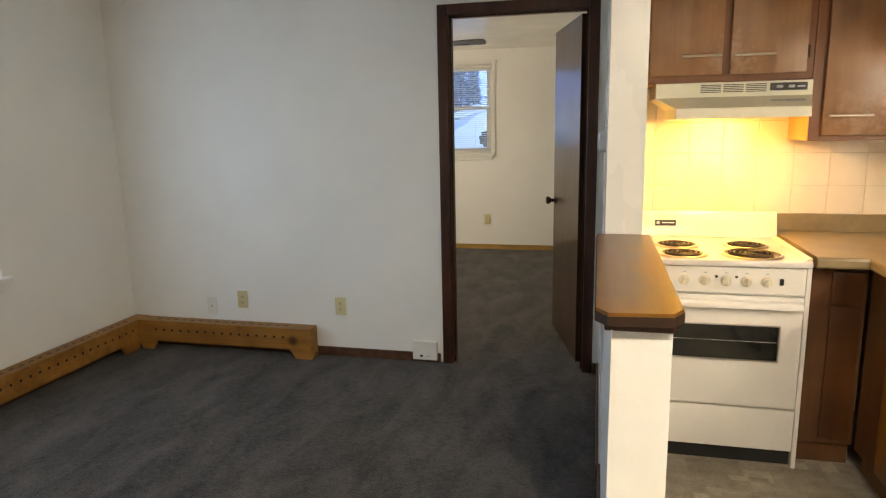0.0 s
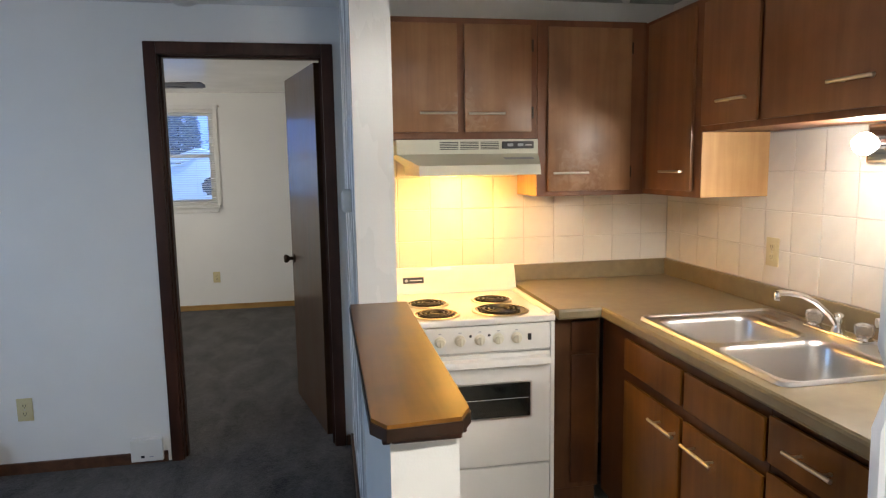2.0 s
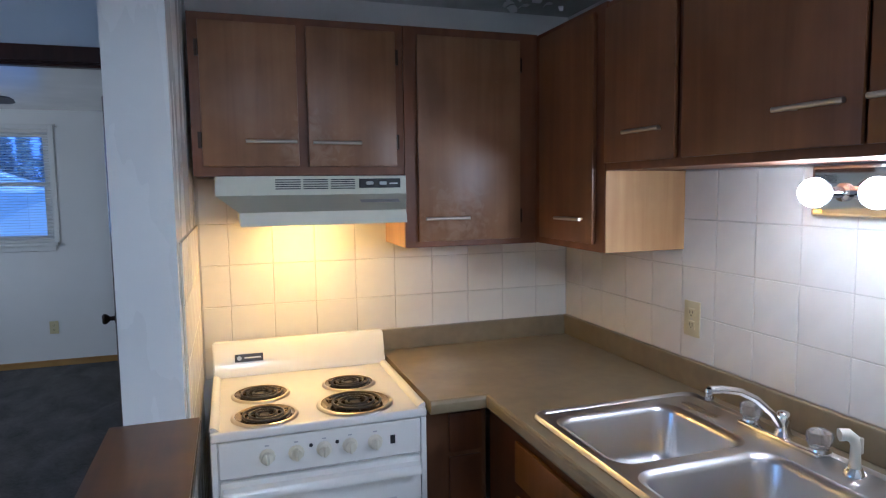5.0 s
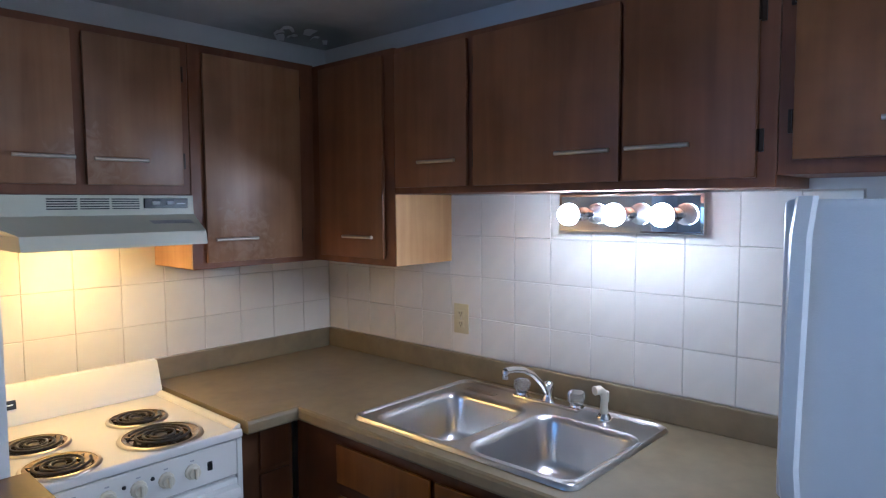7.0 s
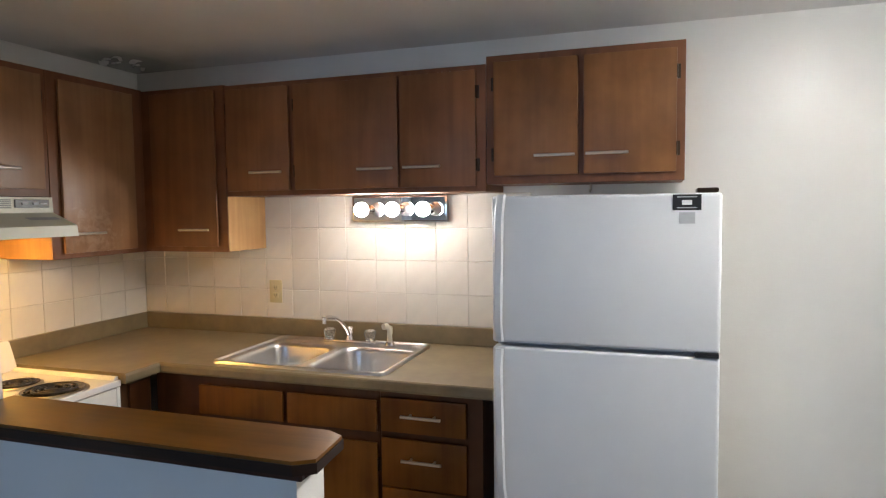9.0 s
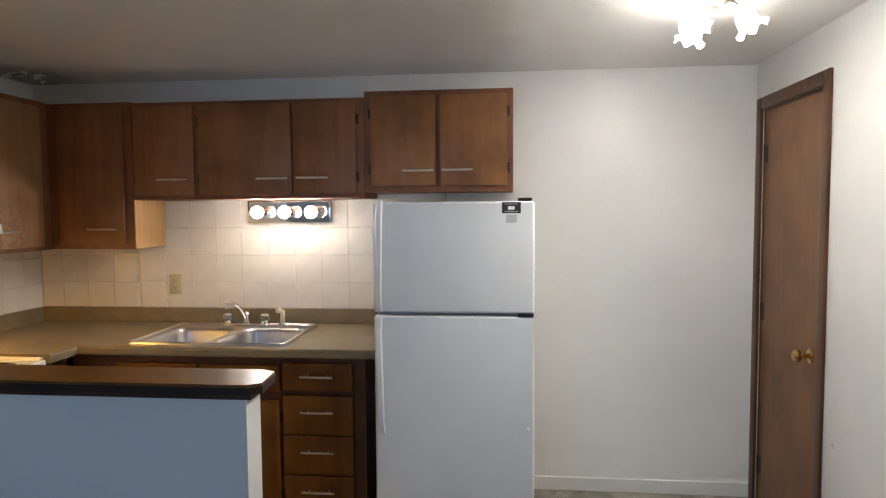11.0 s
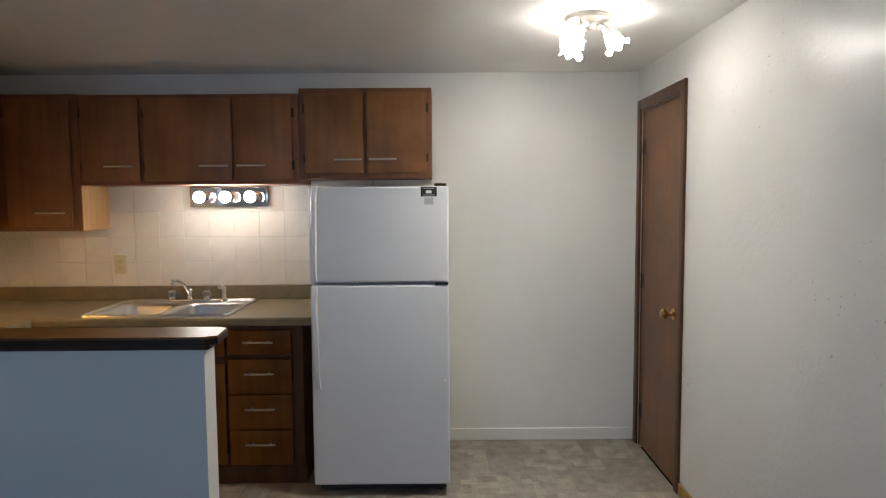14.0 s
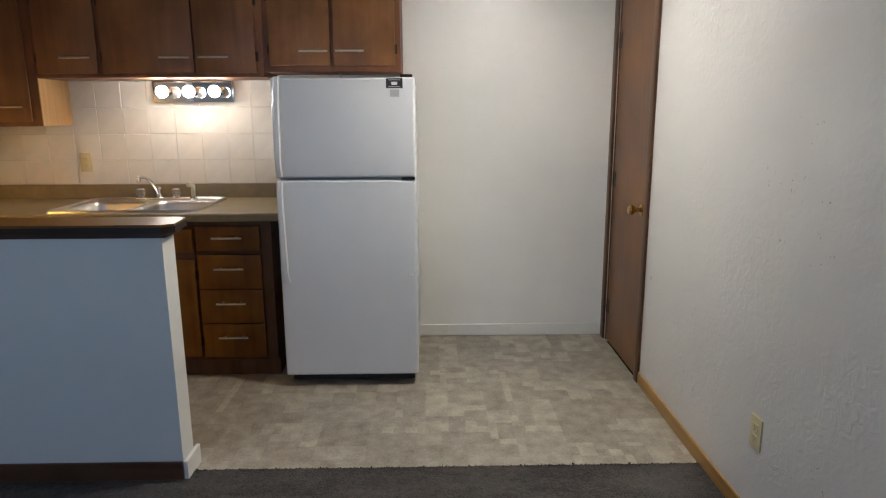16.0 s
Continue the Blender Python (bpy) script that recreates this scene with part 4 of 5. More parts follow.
# ---- kitchen: base cabinets and worktop ----
DB = XE - 1.120
LOW = "base cabinets"
b1 = thing("base_cabinet", (1.44, 2.276, 0.10), "brown wooden double-door sink base cabinet", "cabinet", LOW)
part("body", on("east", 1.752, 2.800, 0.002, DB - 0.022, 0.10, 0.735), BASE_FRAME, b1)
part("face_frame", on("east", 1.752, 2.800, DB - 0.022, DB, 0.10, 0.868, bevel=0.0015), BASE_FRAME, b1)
front("false_drawer", b1, "east", 2.168, 2.570, DB, 0.708, 0.832, BASE_WOOD)
front("false_drawer", b1, "east", 1.760, 2.148, DB, 0.708, 0.832, BASE_WOOD)
front("door", b1, "east", 2.168, 2.566, DB, 0.125, 0.668, BASE_WOOD, (2.238, 0.608, 0.162), 2.566)
front("door", b1, "east", 1.760, 2.148, DB, 0.125, 0.668, BASE_WOOD, (2.025, 0.606, 0.162), 1.760)
part("toe_kick", on("east", 1.752, 2.800, 0.02, DB - 0.035, 0.0, 0.10), TRIM_RED, b1)
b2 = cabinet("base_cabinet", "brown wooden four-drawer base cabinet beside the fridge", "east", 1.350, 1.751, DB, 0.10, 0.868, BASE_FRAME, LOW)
for z0, z1, hz in ((0.716, 0.846, 0.788), (0.506, 0.692, 0.621), (0.315, 0.502, 0.432), (0.122, 0.311, 0.242)):
    front("drawer", b2, "east", 1.408, 1.744, DB, z0, z1, BASE_WOOD, (1.574, hz, 0.155))
part("toe_kick", on("east", 1.350, 1.751, 0.02, DB - 0.035, 0.0, 0.10), TRIM_RED, b2)
# the corner's shade is put into darker woods than the neighbouring fronts
b3 = cabinet("base_cabinet", "narrow wooden corner base cabinet beside the stove, corner shade painted in", "kitchen", 0.905, 1.118, YK - 2.830, 0.10, 0.868, TRIM_RED, LOW)
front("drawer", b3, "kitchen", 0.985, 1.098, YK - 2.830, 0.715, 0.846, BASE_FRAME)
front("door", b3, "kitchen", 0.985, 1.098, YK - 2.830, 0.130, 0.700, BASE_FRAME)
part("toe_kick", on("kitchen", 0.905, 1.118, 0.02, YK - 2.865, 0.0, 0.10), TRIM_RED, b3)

# worktop, with a hole for the sink
top = thing("worktop", (1.42, 2.4, 0.87), "mottled brown laminate L-shaped worktop with upstand", "worktop")
HX0, HX1, HY0, HY1 = 1.155, 1.675, 1.760, 2.515
bm = bmesh.new()
gx, gy = [0.905, 1.098, HX0, HX1, XE - 0.002], [1.306, HY0, HY1, 2.7595, YK - 0.002]
grid = {(i, j): bm.verts.new((x, y, 0.915)) for i, x in enumerate(gx) for j, y in enumerate(gy)}
cells = [(i, j) for i in range(4) for j in range(4) if (i or j == 3) and (i, j) != (2, 1)]
faces = [bm.faces.new([grid[q] for q in ((i, j), (i + 1, j), (i + 1, j + 1), (i, j + 1))]) for i, j in cells]
bmesh.ops.delete(bm, geom=[v for v in bm.verts if not v.link_faces], context="VERTS")
ext = bmesh.ops.extrude_face_region(bm, geom=faces)
bmesh.ops.translate(bm, vec=(0, 0, -0.043), verts=[g for g in ext["geom"] if isinstance(g, bmesh.types.BMVert)])
part("slab", bm, LAMINATE, top)
bm = bmesh.new()
prism(bm, [(1.098, 0.915), (1.091, 0.911), (1.088, 0.903), (1.088, 0.880), (1.092, 0.872), (1.098, 0.872)], "y", 1.306, 2.7595)
prism(bm, [(2.7595, 0.915), (2.7525, 0.911), (2.7495, 0.903), (2.7495, 0.880), (2.7535, 0.872), (2.7595, 0.872)], "x", 0.905, 1.098)
part("front_edge", bm, LAMINATE, top)
bm = bmesh.new()
cuboid(bm, XE - 0.022, XE - 0.002, 1.306, YK - 0.002, 0.915, 1.001, 0.004, 2)
cuboid(bm, 0.905, XE - 0.022, YK - 0.022, YK - 0.002, 0.915, 1.001, 0.004, 2)
part("upstand", bm, LAMINATE, top)


# ---- sink and tap ----
def rounded_rect(x0, x1, y0, y1, r, n=5):
    out = []
    for cx, cy, a0 in ((x1 - r, y1 - r, 0), (x0 + r, y1 - r, 90), (x0 + r, y0 + r, 180), (x1 - r, y0 + r, 270)):
        for k in range(n + 1):
            a = radians(a0 + 90 * k / n)
            out.append((cx + r * math.cos(a), cy + r * math.sin(a)))
    return out


def bowl(bm, x0, x1, y0, y1, z, depth):
    loops = []
    for inset, dz, r in ((-0.012, 0.0, 0.062), (0.0, -0.004, 0.055), (0.006, -0.02, 0.055), (0.014, -depth + 0.035, 0.055), (0.024, -depth + 0.010, 0.05), (0.050, -depth, 0.05), (0.12, -depth - 0.003, 0.03)):
        loops.append([bm.verts.new((x, y, z + dz)) for x, y in rounded_rect(x0 + inset, x1 - inset, y0 + inset, y1 - inset, r)])
    for a, b in zip(loops, loops[1:]):
        for k in range(len(a)):
            bm.faces.new((a[k], a[(k + 1) % len(a)], b[(k + 1) % len(a)], b[k]))
    bm.faces.new(loops[-1])


sink = thing("kitchen_sink", (1.41, 2.14, 0.915), "double-bowl stainless steel drop-in kitchen sink", "sink")
ZS = 0.920
SX0, SX1, SY0, SY1 = 1.136, 1.692, 1.740, 2.535
BX0, BX1 = 1.182, 1.560
bm = bmesh.new()
rim_out = rounded_rect(SX0, SX1, SY0, SY1, 0.035)
rings = [[bm.verts.new((1.414 + (x - 1.414) * s, 2.1375 + (y - 2.1375) * s2, z)) for x, y in rim_out] for s, s2, z in ((1, 1, 0.9155), (0.992, 0.995, 0.9245), (0.978, 0.985, 0.9280), (0.962, 0.973, 0.9262), (0.946, 0.962, ZS))]
for a, b in zip(rings, rings[1:]):
    for k in range(len(a)):
        bm.faces.new((a[k], a[(k + 1) % len(a)], b[(k + 1) % len(a)], b[k]))
holes = [rounded_rect(BX0 - 0.012, BX1 + 0.012, y0 - 0.012, y1 + 0.012, 0.062) for y0, y1 in ((1.775, 2.100), (2.155, 2.475))]
edges = [bm.edges.get((rings[-1][k], rings[-1][(k + 1) % len(rings[-1])])) for k in range(len(rings[-1]))]
for hole in holes:
    vs = [bm.verts.new((x, y, ZS)) for x, y in hole]
    edges += [bm.edges.new((vs[k], vs[(k + 1) % len(vs)])) for k in range(len(vs))]
bmesh.ops.triangle_fill(bm, use_beauty=True, use_dissolve=False, edges=edges)
part("rim", bm, STEEL, sink, smooth=50)
for y0, y1 in ((1.775, 2.100), (2.155, 2.475)):
    bb = bmesh.new()
    bowl(bb, BX0, BX1, y0, y1, ZS, 0.165)
    bo = part("bowl", bb, STEEL, sink, smooth=50)
    cy = (y0 + y1) / 2
    part("drain", lathe(bmesh.new(), [(0.0, 0.0), (0.03, 0.001), (0.040, 0.004), (0.044, 0.002)], Matrix.Translation((1.37, cy, ZS - 0.167)), 24), CHROME, bo, "steel drain strainer", 40)
for k in range(3):
    part("ridge", tube(bmesh.new(), [(1.600 + 0.012 * k, 2.33, ZS), (1.600 + 0.012 * k, 2.46, ZS)], 0.0032, 6), STEEL, sink, smooth=60)

tap = thing("kitchen_tap", (1.655, 2.143, ZS), "chrome two-handle tap with a low swivel spout", "tap")
TX = 1.655
part("base_plate", box(TX - 0.026, TX + 0.026, 2.020, 2.272, ZS - 0.001, ZS + 0.013, bevel=0.006, seg=3), CHROME, tap, smooth=50)
part("spout_body", lathe(bmesh.new(), [(0.023, 0), (0.019, 0.010), (0.015, 0.022), (0.015, 0.034), (0.018, 0.040), (0.018, 0.054), (0.012, 0.062), (0.0, 0.065)], Matrix.Translation((TX, 2.143, ZS + 0.012)), 24), CHROME, tap, smooth=50)
sp = [(TX - 0.004, 2.143, ZS + 0.030), (TX - 0.035, 2.145, ZS + 0.072), (TX - 0.085, 2.147, ZS + 0.114), (TX - 0.135, 2.149, ZS + 0.139), (TX - 0.185, 2.151, ZS + 0.150), (TX - 0.225, 2.153, ZS + 0.152)]
spout = part("spout", tube(bmesh.new(), sp, [0.0095, 0.009, 0.009, 0.009, 0.0095, 0.010], 14), CHROME, tap, smooth=60)
part("aerator", lathe(bmesh.new(), [(0.0, 0), (0.0095, 0), (0.0105, 0.004), (0.0105, 0.022), (0.008, 0.028)], Matrix.Translation((TX - 0.225, 2.153, ZS + 0.128)), 18), CHROME, spout, smooth=50)
for y in (2.252, 2.040):
    hd = part("handle_base", lathe(bmesh.new(), [(0.024, 0), (0.022, 0.008), (0.014, 0.011), (0.012, 0.018)], Matrix.Translation((TX + 0.004, y, ZS + 0.010)), 20), CHROME, tap, smooth=50)
    part("handle_knob", lathe(bmesh.new(), [(0.0, 0.0), (0.020, 0.0), (0.025, 0.008), (0.028, 0.026), (0.026, 0.038), (0.015, 0.044), (0.0, 0.045)], Matrix.Translation((TX + 0.004, y, ZS + 0.020)), 32, lambda i, a: (1.0 + 0.06 * math.cos(8 * a), 0.0)), ACRYLIC, hd, "clear faceted acrylic knob", 35)
SPX, SPY = 1.640, 1.932
spray = thing("spray_hose", (SPX, SPY, ZS), "cream plastic pull-out sink sprayer in a chrome collar", "sprayer")
part("collar", lathe(bmesh.new(), [(0.024, 0), (0.023, 0.006), (0.017, 0.014), (0.015, 0.018)], Matrix.Translation((SPX, SPY, ZS)), 20), CHROME, spray, smooth=50)
part("body", tube(bmesh.new(), [(SPX, SPY, ZS + 0.016), (SPX, SPY, ZS + 0.042), (SPX, SPY, ZS + 0.068), (SPX - 0.002, SPY + 0.003, ZS + 0.082), (SPX - 0.012, SPY + 0.010, ZS + 0.091), (SPX - 0.028, SPY + 0.018, ZS + 0.090)], [0.0135, 0.0115, 0.0105, 0.012, 0.014, 0.0145], 14), CREAM_PLASTIC, spray, smooth=50)
part("trigger", box(SPX + 0.004, SPX + 0.012, SPY - 0.012, SPY, ZS + 0.050, ZS + 0.088, bevel=0.003), CREAM_PLASTIC, spray)

# ---- stove ----
stove = thing("stove", (0.578, 3.05, 0), "white enamel freestanding electric coil stove", "stove")
SXL, SXR, SYF, SYB = 0.262, 0.896, 2.775, 3.395
ZT = 0.893
part("body", box(SXL + 0.004, SXR - 0.004, SYF + 0.012, SYB, 0.075, ZT - 0.028, bevel=0.003), ENAMEL, stove)
for x in (SXL, SXR - 0.018):
    part("side_trim", box(x, x + 0.018, SYF - 0.004, SYF + 0.03, 0.0, ZT - 0.03, bevel=0.004, seg=2), ENAMEL, stove)
part("kick_plate", box(SXL + 0.02, SXR - 0.02, SYF + 0.03, SYF + 0.06, 0.0, 0.075), BLACK, stove, "dark recessed kick plate")
bm = box(SXL, SXR, SYF - 0.012, SYB, ZT - 0.028, ZT, bevel=0.008, seg=3)
cook = part("cooktop", bm, ENAMEL, stove, smooth=50)
for x, s in ((SXL, 1), (SXR, -1)):
    rb = prism(bmesh.new(), [(x, ZT - 0.006), (x, ZT + 0.011), (x + s * 0.008, ZT + 0.013), (x + s * 0.016, ZT + 0.009), (x + s * 0.026, ZT + 0.0005), (x + s * 0.026, ZT - 0.006)], "y", SYF + 0.004, 3.330)
    part("side_rim", rb, ENAMEL, cook, smooth=60)
bm = bmesh.new()
prism(bm, [(3.318, ZT), (3.322, ZT + 0.020), (3.352, ZT + 0.118), (3.362, ZT + 0.124), (SYB, ZT + 0.120), (SYB, ZT)], "x", SXL, SXR)
bmesh.ops.bevel(bm, geom=list(bm.edges), offset=0.005, segments=2, affect="EDGES")
guard = part("backguard", bm, ENAMEL, stove, smooth=50)
bd = part("badge", prism(bmesh.new(), [(3.3275, ZT + 0.052), (3.3355, ZT + 0.079), (3.3385, ZT + 0.079), (3.3305, ZT + 0.052)], "x", 0.338, 0.438), BLACK, guard, "black maker's badge")
part("badge_lettering", prism(bmesh.new(), [(3.3303, ZT + 0.064), (3.3312, ZT + 0.068), (3.3335, ZT + 0.068), (3.3325, ZT + 0.064)], "x", 0.372, 0.430), WHITE_PRINT, bd)
part("badge_emblem", lathe(bmesh.new(), [(0.0, 0.0022), (0.008, 0.0022), (0.008, 0.0), (0.0, 0.0)], Matrix.Translation((0.354, 3.3318, ZT + 0.0655)) @ pose(0, 0, 0, 73), 16), GREY_PRINT, bd)


def burner(cx, cy, r):
    bt = part("drip_pan", lathe(bmesh.new(), [(0.0, 0.0008), (r * 0.25, 0.0008), (r * 0.80, 0.0005), (r * 0.90, 0.006), (r * 0.97, 0.006)], Matrix.Translation((cx, cy, ZT + 0.001)), 40), PAN, stove, "browned chrome drip pan", 60)
    part("trim_ring", lathe(bmesh.new(), [(r * 0.955, 0.0070), (r * 1.01, 0.0080), (r * 1.06, 0.0045), (r * 1.08, 0.0005)], Matrix.Translation((cx, cy, ZT + 0.001)), 40), NICKEL, bt, "shiny chrome trim ring", 60)
    pts, turns = [], 3.3 if r > 0.1 else 2.9
    n = int(turns * 26)
    for k in range(n + 1):
        f = k / n
        a, q = 2 * math.pi * turns * f + 0.6, r * (0.18 + 0.62 * f)
        pts.append((cx + q * math.cos(a), cy + q * math.sin(a), ZT + 0.0095))
    part("coil", tube(bmesh.new(), pts, 0.0043, 7), IRON, bt, "black spiral heating coil", 60)
    sb = bmesh.new()
    for a in (0.5, 2.6, 4.7):
        tube(sb, [(cx + 0.12 * r * math.cos(a), cy + 0.12 * r * math.sin(a), ZT + 0.0055), (cx + 0.9 * r * math.cos(a), cy + 0.9 * r * math.sin(a), ZT + 0.0055)], 0.002, 5)
    lathe(sb, [(0.0, 0.009), (r * 0.15, 0.009), (r * 0.15, 0.005), (0.0, 0.005)], Matrix.Translation((cx, cy, ZT)), 16)
    part("coil_support", sb, IRON, bt)


burner(0.415, 3.078, 0.088)
burner(0.712, 3.094, 0.086)
burner(0.417, 2.862, 0.092)
burner(0.694, 2.882, 0.112)
panel = part("control_panel", box(SXL + 0.020, SXR - 0.020, SYF - 0.006, SYF + 0.012, 0.752, ZT - 0.032, bevel=0.003), ENAMEL, stove, smooth=40)
for x in (0.415, 0.497, 0.578, 0.655, 0.732):
    kb = lathe(bmesh.new(), [(0.0, 0.0), (0.023, 0.0), (0.022, 0.006), (0.017, 0.010), (0.016, 0.022), (0.0, 0.023)], pose(x, SYF - 0.006, 0.806, 90), 28, lambda i, a: (1.0 + (0.05 * math.cos(12 * a) if i in (1, 2) else 0), 0))
    cuboid(kb, x - 0.0045, x + 0.0045, SYF - 0.036, SYF - 0.024, 0.790, 0.822, 0.002)
    part("knob", kb, CREAM_PLASTIC, panel, "cream plastic control knob", 40)
    part("dial_mark", box(x - 0.006, x + 0.006, SYF - 0.0072, SYF - 0.0058, 0.836, 0.840), GREY_PRINT, panel)
for x in (0.540, 0.617):
    part("indicator", lathe(bmesh.new(), [(0.0, 0.004), (0.005, 0.003), (0.006, 0.0)], pose(x, SYF - 0.006, 0.822, 90), 12), BLACK, panel)
part("display", box(0.779, 0.794, SYF - 0.009, SYF - 0.005, 0.793, 0.820, bevel=0.001), BLACK, panel, "small black rocker switch")
odoor = part("oven_door", box(SXL + 0.022, SXR - 0.022, SYF - 0.010, SYF + 0.012, 0.268, 0.744, bevel=0.004, seg=2), ENAMEL, stove, smooth=40)
bm = bmesh.new()
prism(bm, [(SYF - 0.010, 0.728), (SYF - 0.036, 0.724), (SYF - 0.044, 0.714), (SYF - 0.044, 0.698), (SYF - 0.036, 0.694), (SYF - 0.032, 0.706), (SYF - 0.010, 0.712)], "x", SXL + 0.030, SXR - 0.030)
part("handle", bm, ENAMEL, odoor, "white full-width moulded handle", 40)
part("window", box(0.374, 0.788, SYF - 0.0125, SYF - 0.0095, 0.474, 0.618, bevel=0.001), OVEN_GLASS, odoor, "dark oven window glass")
bm = bmesh.new()
for a, b, c, d in ((0.368, 0.374, 0.468, 0.624), (0.788, 0.794, 0.468, 0.624), (0.374, 0.788, 0.468, 0.474), (0.374, 0.788, 0.618, 0.624)):
    cuboid(bm, a, b, SYF - 0.0145, SYF - 0.009, c, d)
part("window_trim", bm, STEEL, odoor)
part("rack", tube(bmesh.new(), [(0.380, SYF - 0.0135, 0.553), (0.782, SYF - 0.0135, 0.553)], 0.0012, 5), STEEL, odoor)
part("drawer", box(SXL + 0.022, SXR - 0.022, SYF - 0.010, SYF + 0.012, 0.078, 0.258, bevel=0.004, seg=2), ENAMEL, stove, smooth=40)

# ---- range hood ----
hood = thing("range_hood", (0.62, 3.2, 1.46), "almond enamel under-cabinet range hood with its light on", "range hood")
HL, HR = 0.300, 0.940
bm = bmesh.new()
def ring(xl, xr, y, z):
    return [bm.verts.new(p) for p in ((xl, YK - 0.008, z), (xl, y, z), (xr, y, z), (xr, YK - 0.008, z))]
loops = [ring(HL, HR, 3.128, 1.616), ring(HL, HR, 3.124, 1.553), ring(HL + 0.070, HR - 0.050, 2.945, 1.502), ring(HL + 0.072, HR - 0.048, 2.940, 1.460), ring(HL + 0.082, HR - 0.058, 2.952, 1.460), ring(HL + 0.080, HR - 0.056, 2.954, 1.498), ring(HL + 0.02, HR - 0.02, 3.135, 1.545)]
for a, b in zip(loops, loops[1:]):
    for k in range(4):
        bm.faces.new((a[k], a[(k + 1) % 4], b[(k + 1) % 4], b[k]))
bm.faces.new(loops[0])
bm.faces.new(loops[-1])
shell = part("shell", bm, ALMOND, hood)
for g in range(3):
    x0 = 0.490 + g * 0.092
    for k in range(5):
        part("vent_slot", box(x0, x0 + 0.083, 3.1225, 3.1275, 1.572 + k * 0.0075, 1.5755 + k * 0.0075), BLACK, shell)
sw = part("switch_plate", box(0.772, 0.918, 3.119, 3.127, 1.574, 1.606, bevel=0.001), BLACK, hood, "black switch plate with two rockers")
for x in (0.795, 0.842):
    part("switch", box(x, x + 0.026, 3.112, 3.119, 1.584, 1.596, bevel=0.002), GREY_PRINT, sw)
part("print", box(0.878, 0.908, 3.1178, 3.119, 1.587, 1.591), WHITE_PRINT, sw)
part("recess_mark", prism(bmesh.new(), [(3.061, 1.5335), (3.028, 1.5242), (3.028, 1.5260), (3.061, 1.5353)], "x", 0.760, 0.893), GREY_PRINT, hood)
for x0, x1 in ((HL + 0.09, 0.515), (0.685, HR - 0.07)):
    part("filter", box(x0, x1, 3.00, 3.40, 1.478, 1.486), STEEL, hood, "greasy mesh filter")
part("lamp_lens", box(0.530, 0.670, 3.13, 3.28, 1.470, 1.480, bevel=0.004), HOOD_LENS, hood, "lit amber lamp lens")
lamp("hood_bulb", "POINT", pose(0.600, 3.16, 1.450), HOOD_W, (1.0, 0.31, 0.012), 0.045)

# ---- fridge ----
fridge = thing("fridge", (1.36, 0.920, 0), "white top-freezer fridge with a pebbled finish", "fridge")
FY0, FY1, FX = 0.580, 1.276, 0.975
part("cabinet_body", box(FX + 0.062, XE - 0.03, FY0 + 0.004, FY1 - 0.004, 0.055, 1.572, bevel=0.006, seg=2), FRIDGE_WHITE, fridge, smooth=40)
part("grille", box(FX + 0.075, FX + 0.10, FY0 + 0.02, FY1 - 0.02, 0.012, 0.058), BLACK, fridge, "dark toe grille")
for y in (FY0 + 0.05, FY1 - 0.05):
    part("foot", lathe(bmesh.new(), [(0.0, 0.0), (0.018, 0.0), (0.018, 0.012), (0.008, 0.016), (0.008, 0.05)], Matrix.Translation((FX + 0.12, y, 0)), 14), BLACK, fridge)
    part("foot", lathe(bmesh.new(), [(0.0, 0.0), (0.018, 0.0), (0.018, 0.012), (0.008, 0.016), (0.008, 0.05)], Matrix.Translation((XE - 0.10, y, 0)), 14), BLACK, fridge)
part("gasket", box(FX + 0.052, FX + 0.064, FY0 + 0.012, FY1 - 0.012, 0.06, 1.564), GREY_PRINT, fridge)
fdoors = []
for z0, z1 in ((1.109, 1.589), (0.066, 1.095)):
    d = part("freezer_door" if z0 > 1 else "fridge_door", box(FX, FX + 0.054, FY0, FY1, z0, z1, bevel=0.012, seg=4), FRIDGE_WHITE, fridge, smooth=50)
    fdoors.append(d)
def long_grip(d, z0, z1):
    pts = []
    for k in range(9):
        f = k / 8
        out = 0.034 if 0.1 < f < 0.9 else 0.008
        pts.append((FX - out, FY1 - 0.038 + 0.010 * (1 - f if z0 > 1 else f), z0 + f * (z1 - z0)))
    hb = bmesh.new()
    prev = None
    for x, y, z in pts:
        loop = [hb.verts.new(v) for v in ((x, y - 0.012, z), (x - 0.008, y - 0.006, z), (x - 0.008, y + 0.014, z), (x + 0.004, y + 0.020, z), (FX + 0.001 if x > FX - 0.01 else x + 0.014, y + 0.006, z))]
        if prev:
            for k in range(5):
                hb.faces.new((prev[k], prev[(k + 1) % 5], loop[(k + 1) % 5], loop[k]))
        else:
            hb.faces.new(loop)
        prev = loop
    hb.faces.new(prev[::-1])
    part("handle", hb, FRIDGE_WHITE, d, "white plastic grip handle", 50)
long_grip(fdoors[0], 1.116, 1.594)
long_grip(fdoors[1], 0.575, 1.090)
part("hinge_cover", box(FX + 0.005, FX + 0.09, FY0 + 0.01, FY0 + 0.07, 1.590, 1.604, bevel=0.003), BRONZE, fridge, "dark top hinge cover")
part("hinge_plate", box(FX - 0.002, FX + 0.05, FY0 + 0.004, FY0 + 0.07, 1.0955, 1.1085), BLACK, fridge)
st = part("energy_sticker", box(FX - 0.001, FX + 0.001, 0.638, 0.718, 1.538, 1.585), BLACK, fdoors[0], "black rectangular sticker with white print")
part("sticker_print", box(FX - 0.002, FX - 0.0008, 0.664, 0.692, 1.554, 1.568), WHITE_PRINT, fdoors[0])
